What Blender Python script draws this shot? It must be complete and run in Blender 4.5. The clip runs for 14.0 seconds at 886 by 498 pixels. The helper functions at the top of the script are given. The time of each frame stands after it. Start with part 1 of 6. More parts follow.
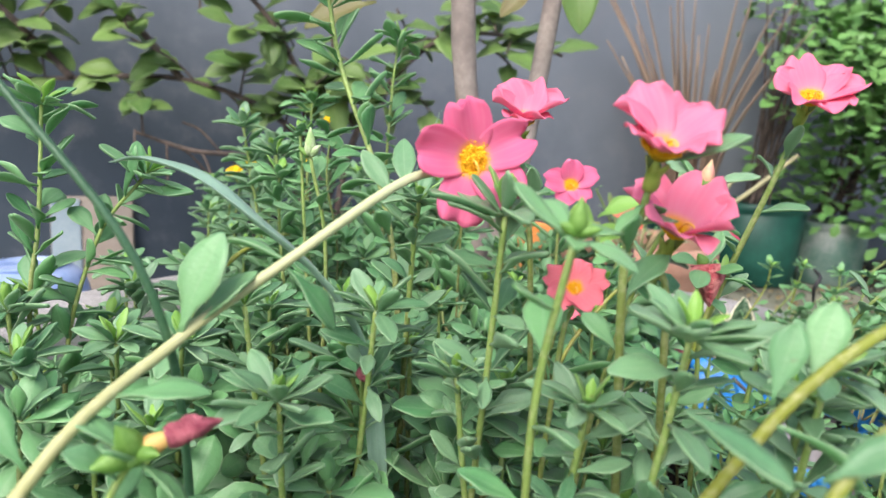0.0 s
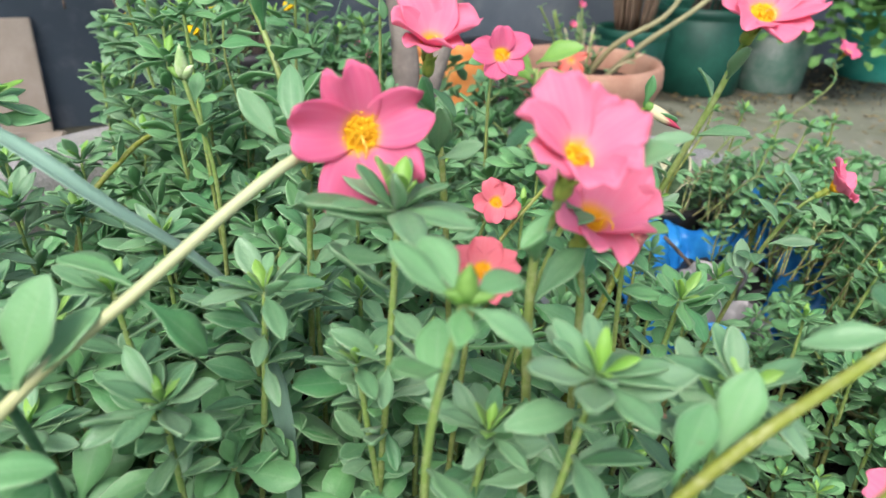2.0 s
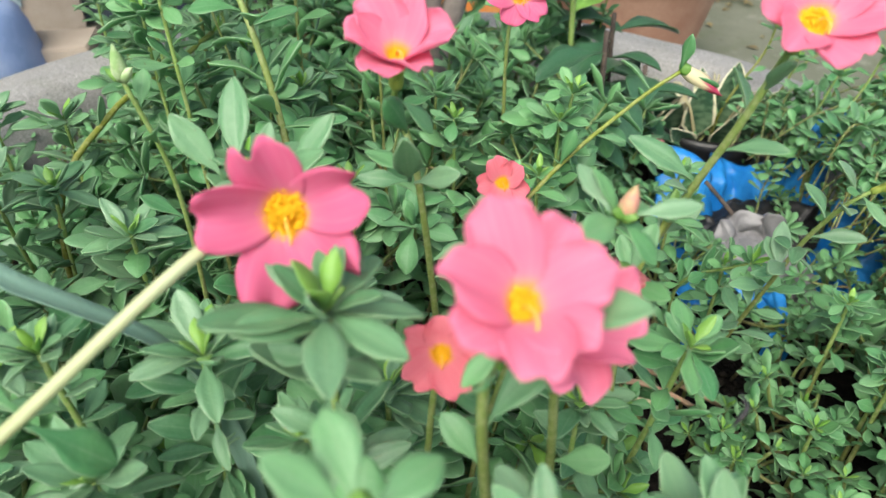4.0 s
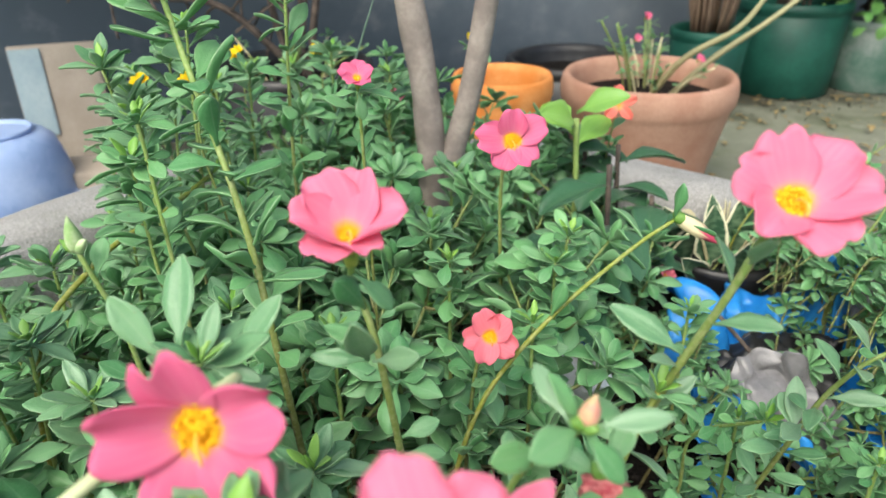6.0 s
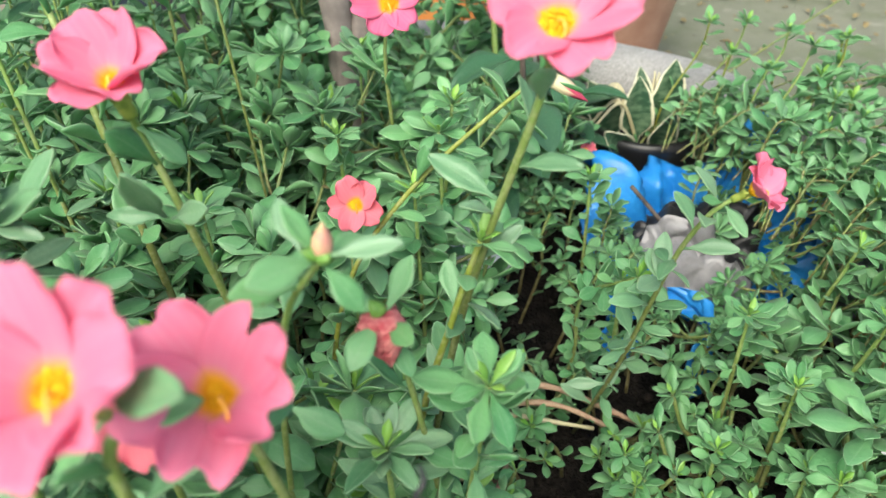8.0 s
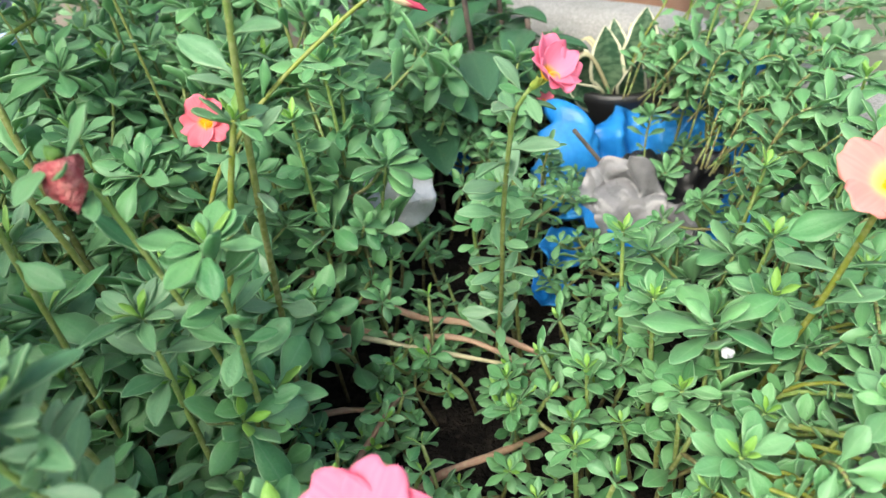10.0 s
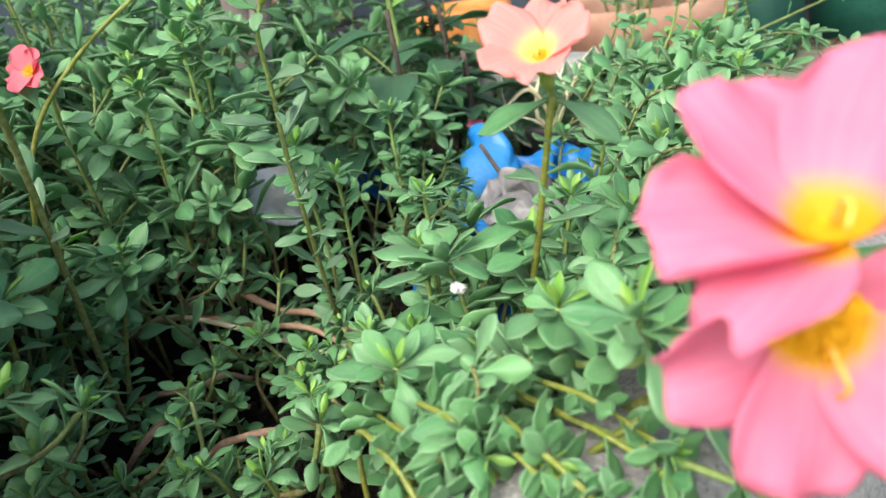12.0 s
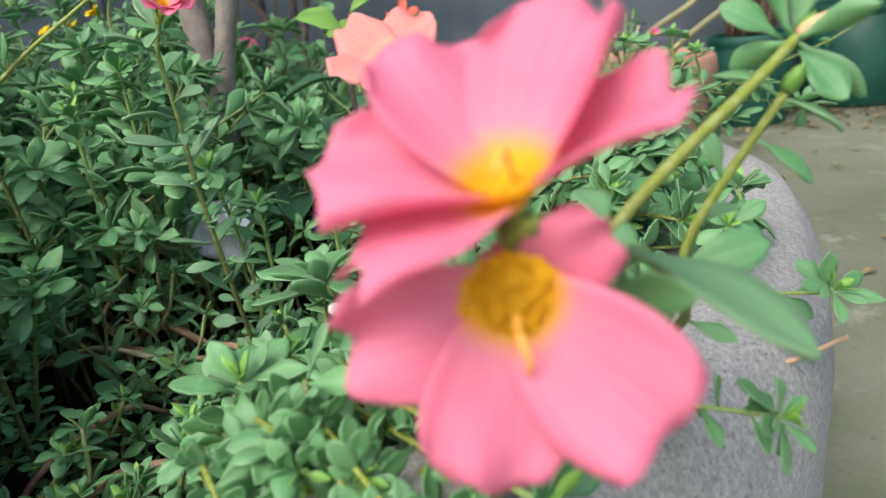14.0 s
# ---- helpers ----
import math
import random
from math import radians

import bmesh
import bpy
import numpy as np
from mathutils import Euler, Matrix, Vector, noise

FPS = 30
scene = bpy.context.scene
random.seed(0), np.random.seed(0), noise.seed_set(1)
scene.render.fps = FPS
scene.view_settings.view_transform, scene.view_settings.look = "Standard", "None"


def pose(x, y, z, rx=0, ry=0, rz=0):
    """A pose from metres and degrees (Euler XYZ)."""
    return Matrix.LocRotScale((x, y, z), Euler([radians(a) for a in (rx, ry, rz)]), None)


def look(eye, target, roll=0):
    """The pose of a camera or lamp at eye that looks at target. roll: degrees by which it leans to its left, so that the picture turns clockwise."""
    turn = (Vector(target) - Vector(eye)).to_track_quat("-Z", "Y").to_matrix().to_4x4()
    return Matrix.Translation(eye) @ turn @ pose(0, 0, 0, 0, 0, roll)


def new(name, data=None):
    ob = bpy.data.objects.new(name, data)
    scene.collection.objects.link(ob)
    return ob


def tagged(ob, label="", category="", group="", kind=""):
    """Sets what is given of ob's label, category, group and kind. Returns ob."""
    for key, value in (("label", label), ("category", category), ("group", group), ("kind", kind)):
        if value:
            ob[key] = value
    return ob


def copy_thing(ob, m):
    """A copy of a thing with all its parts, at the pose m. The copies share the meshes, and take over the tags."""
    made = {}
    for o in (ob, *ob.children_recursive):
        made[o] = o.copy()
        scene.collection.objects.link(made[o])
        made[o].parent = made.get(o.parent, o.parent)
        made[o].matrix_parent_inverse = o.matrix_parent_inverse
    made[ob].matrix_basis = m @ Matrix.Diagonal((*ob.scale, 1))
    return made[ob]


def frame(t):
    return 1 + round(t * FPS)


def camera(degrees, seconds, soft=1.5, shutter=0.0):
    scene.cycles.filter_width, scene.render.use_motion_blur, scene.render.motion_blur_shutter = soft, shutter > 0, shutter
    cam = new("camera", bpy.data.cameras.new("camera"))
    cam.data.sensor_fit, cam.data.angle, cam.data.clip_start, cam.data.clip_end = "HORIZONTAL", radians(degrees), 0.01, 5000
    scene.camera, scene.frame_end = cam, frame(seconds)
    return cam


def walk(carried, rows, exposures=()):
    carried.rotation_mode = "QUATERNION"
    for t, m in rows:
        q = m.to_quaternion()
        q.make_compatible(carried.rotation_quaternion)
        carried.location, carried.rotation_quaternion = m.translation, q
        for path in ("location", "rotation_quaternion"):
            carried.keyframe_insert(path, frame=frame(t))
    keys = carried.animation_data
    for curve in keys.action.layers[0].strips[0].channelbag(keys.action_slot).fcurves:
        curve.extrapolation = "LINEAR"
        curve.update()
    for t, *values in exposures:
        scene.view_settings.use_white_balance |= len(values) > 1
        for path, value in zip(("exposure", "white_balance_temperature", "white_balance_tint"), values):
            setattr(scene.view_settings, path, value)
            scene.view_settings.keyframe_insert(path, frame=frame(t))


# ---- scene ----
cam = camera(64.95, 14.0)
PATH = [
    (0.0, pose(-0.0383, -0.0836, 0.3601, 79.71, -2.10, 0.57)),
    (0.5, pose(-0.0345, -0.0771, 0.3664, 75.83, -2.50, -1.45)),
    (1.0, pose(-0.0313, -0.0697, 0.3728, 71.23, -3.50, -3.46)),
    (1.5, pose(-0.0286, -0.0625, 0.3841, 67.92, -2.32, -3.63)),
    (2.0, pose(-0.0256, -0.0489, 0.3961, 63.55, -1.69, -3.95)),
    (2.2, pose(-0.0225, -0.0438, 0.3999, 61.89, -1.04, -4.39)),
    (4.3, pose(0.0002, 0.0003, 0.4199, 53.50, -0.26, 0.26)),
    (4.5, pose(0.0034, 0.0050, 0.4197, 53.97, -0.19, 0.05)),
    (5.0, pose(0.0069, 0.0158, 0.4173, 55.56, 0.66, 1.26)),
    (5.5, pose(0.0095, 0.0175, 0.4191, 59.09, 0.77, 2.18)),
    (6.0, pose(0.0112, 0.0137, 0.4268, 62.56, 1.00, 1.85)),
    (6.5, pose(0.0087, 0.0192, 0.4305, 60.99, 1.78, -0.03)),
    (7.0, pose(0.0094, 0.0130, 0.4204, 56.08, 2.30, 1.18)),
    (7.5, pose(0.0273, 0.0101, 0.4179, 55.37, 4.52, 1.36)),
    (8.0, pose(0.0529, 0.0109, 0.4141, 54.19, 2.25, -0.63)),
    (8.2, pose(0.0647, 0.0098, 0.4119, 53.21, 2.38, -0.33)),
    (8.5, pose(0.0721, 0.0091, 0.4074, 52.40, 3.21, -1.10)),
    (8.7, pose(0.0816, 0.0045, 0.4069, 52.53, 4.37, 0.04)),
    (10.8, pose(0.1881, -0.0089, 0.3517, 59.11, 7.67, 7.19)),
    (11.0, pose(0.2035, -0.0078, 0.3442, 60.50, 7.93, 8.29)),
    (11.5, pose(0.2281, -0.0018, 0.3242, 62.84, 7.35, 11.68)),
    (12.0, pose(0.2448, -0.0107, 0.3094, 65.48, 8.20, 13.03)),
    (12.5, pose(0.2538, -0.0116, 0.3042, 67.35, 7.73, 13.40)),
    (13.0, pose(0.2726, -0.0172, 0.3020, 69.09, 8.00, 14.33)),
    (13.5, pose(0.2745, -0.0081, 0.2912, 70.01, 7.69, 13.83)),
    (14.0, pose(0.2773, -0.0025, 0.2929, 70.53, 6.97, 14.10)),
]
walk(cam, PATH, [(0.0, 0.95, 6380, 14), (1.0, 0.92, 6340, 12), (2.0, 0.80, 6300, 10), (4.5, 0.75, 6500, 4), (5.5, 0.78, 6500, 4), (6.5, 0.86, 6500, 4), (7.5, 0.84, 6500, 3), (8.5, 1.16, 6550, 2), (10.8, 1.20, 6550, 4), (11.5, 1.17, 6500, 7), (12.2, 1.01, 6550, 6), (13.0, 0.84, 6500, 5), (14.0, 0.71, 6420, 7)])
cam.data.dof.use_dof, cam.data.dof.focus_distance, cam.data.dof.aperture_fstop = True, 0.25, 18.0
# ---- path end
# ---------------------------------------------------------------- light
world = bpy.data.worlds.new("overcast_sky")
scene.world = world
world.use_nodes = True
wn = world.node_tree.nodes
wl = world.node_tree.links
sky = wn.new("ShaderNodeTexSky")
sky.sky_type = "NISHITA"
sky.sun_disc = False
sky.sun_elevation = radians(52)
sky.sun_rotation = radians(197)
sky.dust_density = 4.0
sky.ozone_density = 0.6
wn["Background"].inputs["Strength"].default_value = 0.15
wl.new(sky.outputs["Color"], wn["Background"].inputs["Color"])
sun_data = bpy.data.lights.new("sun", "SUN")
sun_data.energy = 1.8
sun_data.angle = radians(40)
sun_data.color = (1.0, 0.96, 0.9)
sun = new("sun", sun_data)
sun.matrix_world = look((-0.95, -2.0, 3.2), (0, 0.2, 0.2))

# ---------------------------------------------------------------- materials


class Graph:
    """A material's nodes, with short calls for the usual ones."""

    def __init__(self, name, roughness=0.6, specular=0.4, metallic=0.0):
        self.mat = bpy.data.materials.new(name)
        self.mat.use_nodes = True
        self.n, self.l = self.mat.node_tree.nodes, self.mat.node_tree.links
        self.bsdf = self.n["Principled BSDF"]
        self.bsdf.inputs["Roughness"].default_value = roughness
        self.bsdf.inputs["Specular IOR Level"].default_value = specular
        self.bsdf.inputs["Metallic"].default_value = metallic
        geo = self.n.new("ShaderNodeNewGeometry")
        self.pos, self.island = geo.outputs["Position"], geo.outputs["Random Per Island"]
        self.rand = self.n.new("ShaderNodeObjectInfo").outputs["Random"]

    def put(self, socket, value):
        if hasattr(value, "links"):
            self.l.new(value, socket)
        elif isinstance(value, tuple) and len(value) == 3 and socket.type == "RGBA":
            socket.default_value = (*value, 1)
        else:
            socket.default_value = value

    def math(self, op, a, b=0.0, clamp=False):
        node = self.n.new("ShaderNodeMath")
        node.operation, node.use_clamp = op, clamp
        self.put(node.inputs[0], a), self.put(node.inputs[1], b)
        return node.outputs[0]

    def mix(self, fac, a, b, blend="MIX"):
        node = self.n.new("ShaderNodeMix")
        node.data_type, node.blend_type = "RGBA", blend
        self.put(node.inputs[0], fac), self.put(node.inputs[6], a), self.put(node.inputs[7], b)
        return node.outputs[2]

    def noise(self, scale, detail=3.0, rough=0.6, vector=None):
        node = self.n.new("ShaderNodeTexNoise")
        node.inputs["Scale"].default_value, node.inputs["Detail"].default_value, node.inputs["Roughness"].default_value = scale, detail, rough
        self.l.new(vector or self.pos, node.inputs["Vector"])
        return node.outputs["Fac"]

    def cells(self, scale, vector=None):
        node = self.n.new("ShaderNodeTexVoronoi")
        node.inputs["Scale"].default_value = scale
        self.l.new(vector or self.pos, node.inputs["Vector"])
        return node.outputs["Distance"], node.outputs["Color"]

    def span(self, value, lo, hi, a=0.0, b=1.0):
        node = self.n.new("ShaderNodeMapRange")
        node.interpolation_type = "SMOOTHSTEP"
        self.put(node.inputs[0], value)
        for k, v in enumerate((lo, hi, a, b)):
            node.inputs[k + 1].default_value = v
        return node.outputs[0]

    def uv(self):
        node = self.n.new("ShaderNodeUVMap")
        sep = self.n.new("ShaderNodeSeparateXYZ")
        self.l.new(node.outputs[0], sep.inputs[0])
        return node.outputs[0], sep.outputs[0], sep.outputs[1]

    def split(self, vector):
        sep = self.n.new("ShaderNodeSeparateXYZ")
        self.l.new(vector, sep.inputs[0])
        return sep.outputs

    def stretched(self, vector, scale):
        node = self.n.new("ShaderNodeMapping")
        node.inputs["Scale"].default_value = scale
        self.l.new(vector, node.inputs["Vector"])
        return node.outputs[0]

    def bump(self, height, strength=0.3, distance=0.001):
        node = self.n.new("ShaderNodeBump")
        node.inputs["Strength"].default_value, node.inputs["Distance"].default_value = strength, distance
        self.l.new(height, node.inputs["Height"])
        self.l.new(node.outputs[0], self.bsdf.inputs["Normal"])

    def done(self, color, through_light=0.0, passed=None):
        self.put(self.bsdf.inputs["Base Color"], color)
        if through_light:
            thin = self.n.new("ShaderNodeBsdfTranslucent")
            self.put(thin.inputs["Color"], passed or color)
            both = self.n.new("ShaderNodeMixShader")
            both.inputs[0].default_value = through_light
            self.l.new(self.bsdf.outputs[0], both.inputs[1]), self.l.new(thin.outputs[0], both.inputs[2])
            self.l.new(both.outputs[0], self.n["Material Output"].inputs["Surface"])
        return self.mat


def leaf_material(name, deep, light, rib, joined=False, roughness=0.45, sage=(0.205, 0.385, 0.205)):
    g = Graph(name, roughness, 0.5)
    vec, u, v = g.uv()
    who = g.island if joined else g.rand
    colour = g.mix(who, deep, light)
    other = g.math("FRACT", g.math("MULTIPLY", who, 5.3))
    colour = g.mix(g.span(other, 0.35, 1.0, 0.0, 0.62), colour, sage)
    patch = g.noise(70, 3)
    colour = g.mix(g.span(patch, 0.35, 0.7, 0.0, 0.45), colour, light)
    fine = g.noise(900, 2)
    colour = g.mix(g.span(fine, 0.4, 0.75, 0.0, 0.12), colour, (0.27, 0.43, 0.24))
    g.bsdf.inputs["Sheen Weight"].default_value = 0.08
    g.bsdf.inputs["Sheen Roughness"].default_value = 0.4
    off = g.math("ABSOLUTE", g.math("SUBTRACT", u, 0.5))
    colour = g.mix(g.span(off, 0.0, 0.06, 0.22, 0.0), colour, rib)
    colour = g.mix(g.span(off, 0.465, 0.5, 0.0, 0.6), colour, rib)
    spots = g.noise(240, 2)
    colour = g.mix(g.span(spots, 0.70, 0.78, 0.0, 0.45), colour, (0.16, 0.13, 0.06))
    g.bump(g.math("ADD", fine, g.math("MULTIPLY", patch, 2.0)), 0.35, 0.0006)
    return g.done(colour, 0.25, g.mix(0.45, colour, (0.26, 0.46, 0.04)))


LEAF_DEEP, LEAF_LIGHT = (0.066, 0.232, 0.085), (0.175, 0.408, 0.155)
m_leaf = leaf_material("purslane_leaf", LEAF_DEEP, LEAF_LIGHT, (0.31, 0.46, 0.27))
m_leaf_joined = leaf_material("purslane_leaf_joined", LEAF_DEEP, LEAF_LIGHT, (0.31, 0.46, 0.27), True)
LONG_TONES = ((0.066, 0.205, 0.088), (0.195, 0.385, 0.190), (0.31, 0.46, 0.26))
m_leaf_long = leaf_material("purslane_long_leaf", *LONG_TONES, False, 0.36, (0.245, 0.380, 0.245))
m_leaf_long_joined = leaf_material("purslane_long_leaf_joined", *LONG_TONES, True, 0.36, (0.245, 0.380, 0.245))
m_young = leaf_material("young_leaf", (0.15, 0.38, 0.045), (0.27, 0.50, 0.08), (0.32, 0.52, 0.16), False, 0.42, (0.24, 0.44, 0.12))
m_shrub_leaf = leaf_material("shrub_leaf", (0.06, 0.145, 0.03), (0.17, 0.29, 0.07), (0.26, 0.34, 0.13), True, 0.42, (0.14, 0.22, 0.06))
m_bush_leaf = leaf_material("bush_leaf", (0.09, 0.27, 0.06), (0.23, 0.48, 0.13), (0.30, 0.48, 0.16), True, 0.42, (0.16, 0.36, 0.10))
m_glossy_leaf = leaf_material("glossy_leaf", (0.025, 0.085, 0.045), (0.05, 0.15, 0.07), (0.12, 0.22, 0.1), False, 0.3, (0.06, 0.15, 0.08))
m_dry_leaf = leaf_material("browning_leaf", (0.16, 0.09, 0.03), (0.12, 0.17, 0.04), (0.28, 0.22, 0.09), False, 0.5, (0.15, 0.12, 0.04))


def petal_material(name, outer, inner, heart, pale=0.0):
    g = Graph(name, 0.55, 0.25)
    vec, u, v = g.uv()
    veins = g.noise(1.0, 2, 0.5, g.stretched(vec, (15, 0.9, 1)))
    colour = g.mix(g.span(veins, 0.30, 0.75, 0.0, 0.26), outer, inner)
    cloud = g.noise(120, 2)
    colour = g.mix(g.span(cloud, 0.35, 0.7, 0.0, 0.5), colour, outer)
    colour = g.mix(g.span(v, 0.12, 0.60, 0.55 + pale, 0.0), colour, inner)
    colour = g.mix(g.span(v, 0.18, 0.37 + pale * 0.5, 1.0, 0.0), colour, heart)
    g.bump(veins, 0.12, 0.0005)
    return g.done(colour, 0.45)


m_pink = petal_material("pink_petal", (0.87, 0.255, 0.405), (0.91, 0.48, 0.61), (0.93, 0.55, 0.03))
m_rose = petal_material("rose_petal", (0.80, 0.18, 0.35), (0.87, 0.37, 0.53), (0.93, 0.52, 0.03))
m_coral = petal_material("coral_petal", (0.85, 0.24, 0.31), (0.89, 0.40, 0.44), (0.93, 0.52, 0.03))
m_coral_orange = petal_material("orange_coral_petal", (0.88, 0.25, 0.20), (0.90, 0.36, 0.28), (0.92, 0.45, 0.22))
m_salmon = petal_material("salmon_petal", (0.88, 0.37, 0.34), (0.92, 0.62, 0.54), (0.93, 0.80, 0.22), 0.3)
m_yellow = petal_material("yellow_petal", (0.85, 0.66, 0.012), (0.90, 0.75, 0.06), (0.85, 0.55, 0.01))


def plain(name, a, b, scale=60, fine=700, roughness=0.6, specular=0.35, bump=0.3, depth=0.0008, through_light=0.0, metallic=0.0):
    g = Graph(name, roughness, specular, metallic)
    big, small = g.noise(scale, 4), g.noise(fine, 2)
    colour = g.mix(g.span(big, 0.32, 0.68), a, b)
    colour = g.mix(g.span(small, 0.35, 0.7, 0.0, 0.35), colour, a)
    g.bump(g.math("ADD", big, small), bump, depth)
    g.put(g.bsdf.inputs["Roughness"], g.span(big, 0.2, 0.8, roughness * 0.8, min(1.0, roughness * 1.2)))
    return g.done(colour, through_light)


def stem_material(name, low, high):
    g = Graph(name, 0.5, 0.35)
    vec, u, v = g.uv()
    streak = g.noise(1.0, 3, 0.6, g.stretched(vec, (9, 5, 1)))
    grain = g.noise(500, 2)
    colour = g.mix(g.span(v, 0.1, 0.85), low, high)
    colour = g.mix(g.span(streak, 0.4, 0.7, 0.0, 0.5), colour, low)
    colour = g.mix(g.span(grain, 0.4, 0.7, 0.0, 0.25), colour, (0.5, 0.5, 0.3))
    g.bump(streak, 0.3, 0.0004)
    return g.done(colour)


m_stem = stem_material("green_stem", (0.14, 0.155, 0.04), (0.21, 0.33, 0.08))
m_stem_low = stem_material("lower_stem", (0.115, 0.095, 0.035), (0.16, 0.235, 0.06))
m_stem_pale = stem_material("pale_stem", (0.34, 0.34, 0.14), (0.46, 0.52, 0.31))
m_stem_olive = stem_material("olive_stem", (0.165, 0.170, 0.020), (0.195, 0.250, 0.035))
m_stem_brown = stem_material("brown_stem", (0.25, 0.135, 0.095), (0.39, 0.25, 0.165))
m_straw = stem_material("straw", (0.48, 0.42, 0.24), (0.66, 0.60, 0.38))
m_cane = stem_material("olive_cane", (0.20, 0.17, 0.08), (0.31, 0.30, 0.16))
m_calyx = plain("calyx", (0.20, 0.28, 0.05), (0.32, 0.36, 0.07), 200, 900, 0.5)
m_bud = plain("bud_green", (0.085, 0.20, 0.030), (0.165, 0.31, 0.07), 250, 900, 0.45)
m_bud_pale = plain("bud_pale", (0.24, 0.40, 0.14), (0.50, 0.58, 0.36), 250, 900, 0.45)
m_bud_pink = plain("bud_pink", (0.62, 0.25, 0.22), (0.52, 0.48, 0.22), 260, 900, 0.45)
m_wilted = plain("wilted_petal", (0.45, 0.06, 0.08), (0.70, 0.28, 0.26), 350, 1200, 0.6, bump=0.8, depth=0.002)
m_wilted_dark = plain("withered_petal", (0.22, 0.035, 0.06), (0.50, 0.16, 0.19), 300, 1200, 0.6, bump=0.8, depth=0.002)
m_wilted_base = plain("withered_base", (0.62, 0.33, 0.10), (0.55, 0.42, 0.14), 250, 900, 0.5)


def closed_material():
    """A furled flower: cream at its foot, crimson streaks that run together at its tip."""
    g = Graph("closed_petal", 0.5, 0.3)
    vec, u, v = g.uv()
    streak = g.noise(1.0, 2, 0.6, g.stretched(vec, (8, 0.8, 1)))
    reach = g.math("ADD", v, g.math("MULTIPLY", g.math("SUBTRACT", streak, 0.5), 1.3))
    g.bump(streak, 0.4, 0.0006)
    return g.done(g.mix(g.span(reach, 0.42, 0.72), (0.72, 0.64, 0.40), (0.48, 0.06, 0.12)), 0.2)


m_closed = closed_material()
m_stamen = plain("stamen", (0.84, 0.43, 0.006), (0.92, 0.56, 0.015), 900, 2500, 0.6, bump=0.2)
m_pistil = plain("pistil", (0.92, 0.42, 0.05), (0.95, 0.60, 0.15), 900, 2500, 0.5)
m_bark = plain("grey_bark", (0.19, 0.16, 0.145), (0.32, 0.28, 0.25), 45, 320, 0.8, 0.2, 0.3, 0.002)
m_twig = plain("dark_twig", (0.05, 0.04, 0.035), (0.14, 0.11, 0.09), 60, 500, 0.8, 0.2, 0.6, 0.002)
m_blade = leaf_material("grass_blade", (0.17, 0.31, 0.23), (0.26, 0.42, 0.33), (0.34, 0.48, 0.38))
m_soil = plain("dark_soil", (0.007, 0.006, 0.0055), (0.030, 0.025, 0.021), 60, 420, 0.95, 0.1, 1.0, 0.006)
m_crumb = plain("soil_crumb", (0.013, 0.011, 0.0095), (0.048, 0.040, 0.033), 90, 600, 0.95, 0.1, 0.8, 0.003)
m_terracotta = plain("terracotta", (0.34, 0.18, 0.125), (0.46, 0.285, 0.205), 18, 260, 0.8, 0.2, 0.3, 0.002)
m_black = plain("black_plastic", (0.012, 0.012, 0.013), (0.03, 0.03, 0.032), 25, 300, 0.45, 0.4, 0.2)
m_green_plastic = plain("green_plastic", (0.005, 0.040, 0.029), (0.013, 0.088, 0.062), 9, 120, 0.5, 0.3, 0.2)
m_teal_plastic = plain("teal_plastic", (0.03, 0.33, 0.26), (0.09, 0.48, 0.38), 12, 150, 0.35, 0.45, 0.2)
m_blue = plain("blue_plastic", (0.014, 0.21, 0.64), (0.05, 0.37, 0.84), 30, 350, 0.36, 0.5, 0.2, 0.002, 0.30)
m_blue_pale = plain("pale_blue_plastic", (0.33, 0.46, 0.74), (0.45, 0.57, 0.82), 14, 150, 0.3, 0.5, 0.2, 0.001, 0.3)
m_grey_film = plain("grey_plastic_film", (0.19, 0.187, 0.195), (0.30, 0.29, 0.30), 40, 300, 0.3, 0.5, 0.3, 0.002, 0.25)
m_white_film = plain("white_plastic_film", (0.80, 0.80, 0.82), (0.88, 0.88, 0.88), 60, 400, 0.4, 0.5, 0.6, 0.003, 0.2)
m_orange = plain("orange_clay", (0.55, 0.19, 0.04), (0.66, 0.30, 0.10), 30, 300, 0.7, 0.25, 0.3)
m_card = plain("brown_board", (0.32, 0.27, 0.22), (0.41, 0.355, 0.30), 12, 260, 0.8, 0.2, 0.2)
m_litter = plain("dry_litter", (0.16, 0.10, 0.045), (0.42, 0.34, 0.16), 120, 600, 0.8, 0.2, 0.5)


def concrete(name, a, b, c, stones=260, rough_bump=0.8):
    g = Graph(name, 0.9, 0.2)
    big, mid, fine = g.noise(6, 5), g.noise(45, 4), g.noise(520, 3)
    dist, tint = g.cells(stones)
    colour = g.mix(g.span(big, 0.34, 0.66), a, b)
    colour = g.mix(g.span(mid, 0.48, 0.72, 0.0, 0.55), colour, c)
    colour = g.mix(g.span(fine, 0.36, 0.7, 0.35, 0.0), colour, (0.07, 0.07, 0.065))
    speck = g.noise(stones * 2.2, 2, 0.7)
    colour = g.mix(g.span(speck, 0.34, 0.42, 0.6, 0.0), colour, (0.07, 0.07, 0.068))
    colour = g.mix(g.span(speck, 0.60, 0.68, 0.0, 0.35), colour, (0.56, 0.55, 0.52))
    colour = g.mix(g.span(dist, 0.0, 0.32, 0.4, 0.0), colour, (0.55, 0.54, 0.50))
    g.bump(g.math("ADD", g.math("MULTIPLY", dist, 0.7), g.math("ADD", fine, g.math("MULTIPLY", mid, 0.25))), rough_bump, 0.0009)
    return g.done(colour)


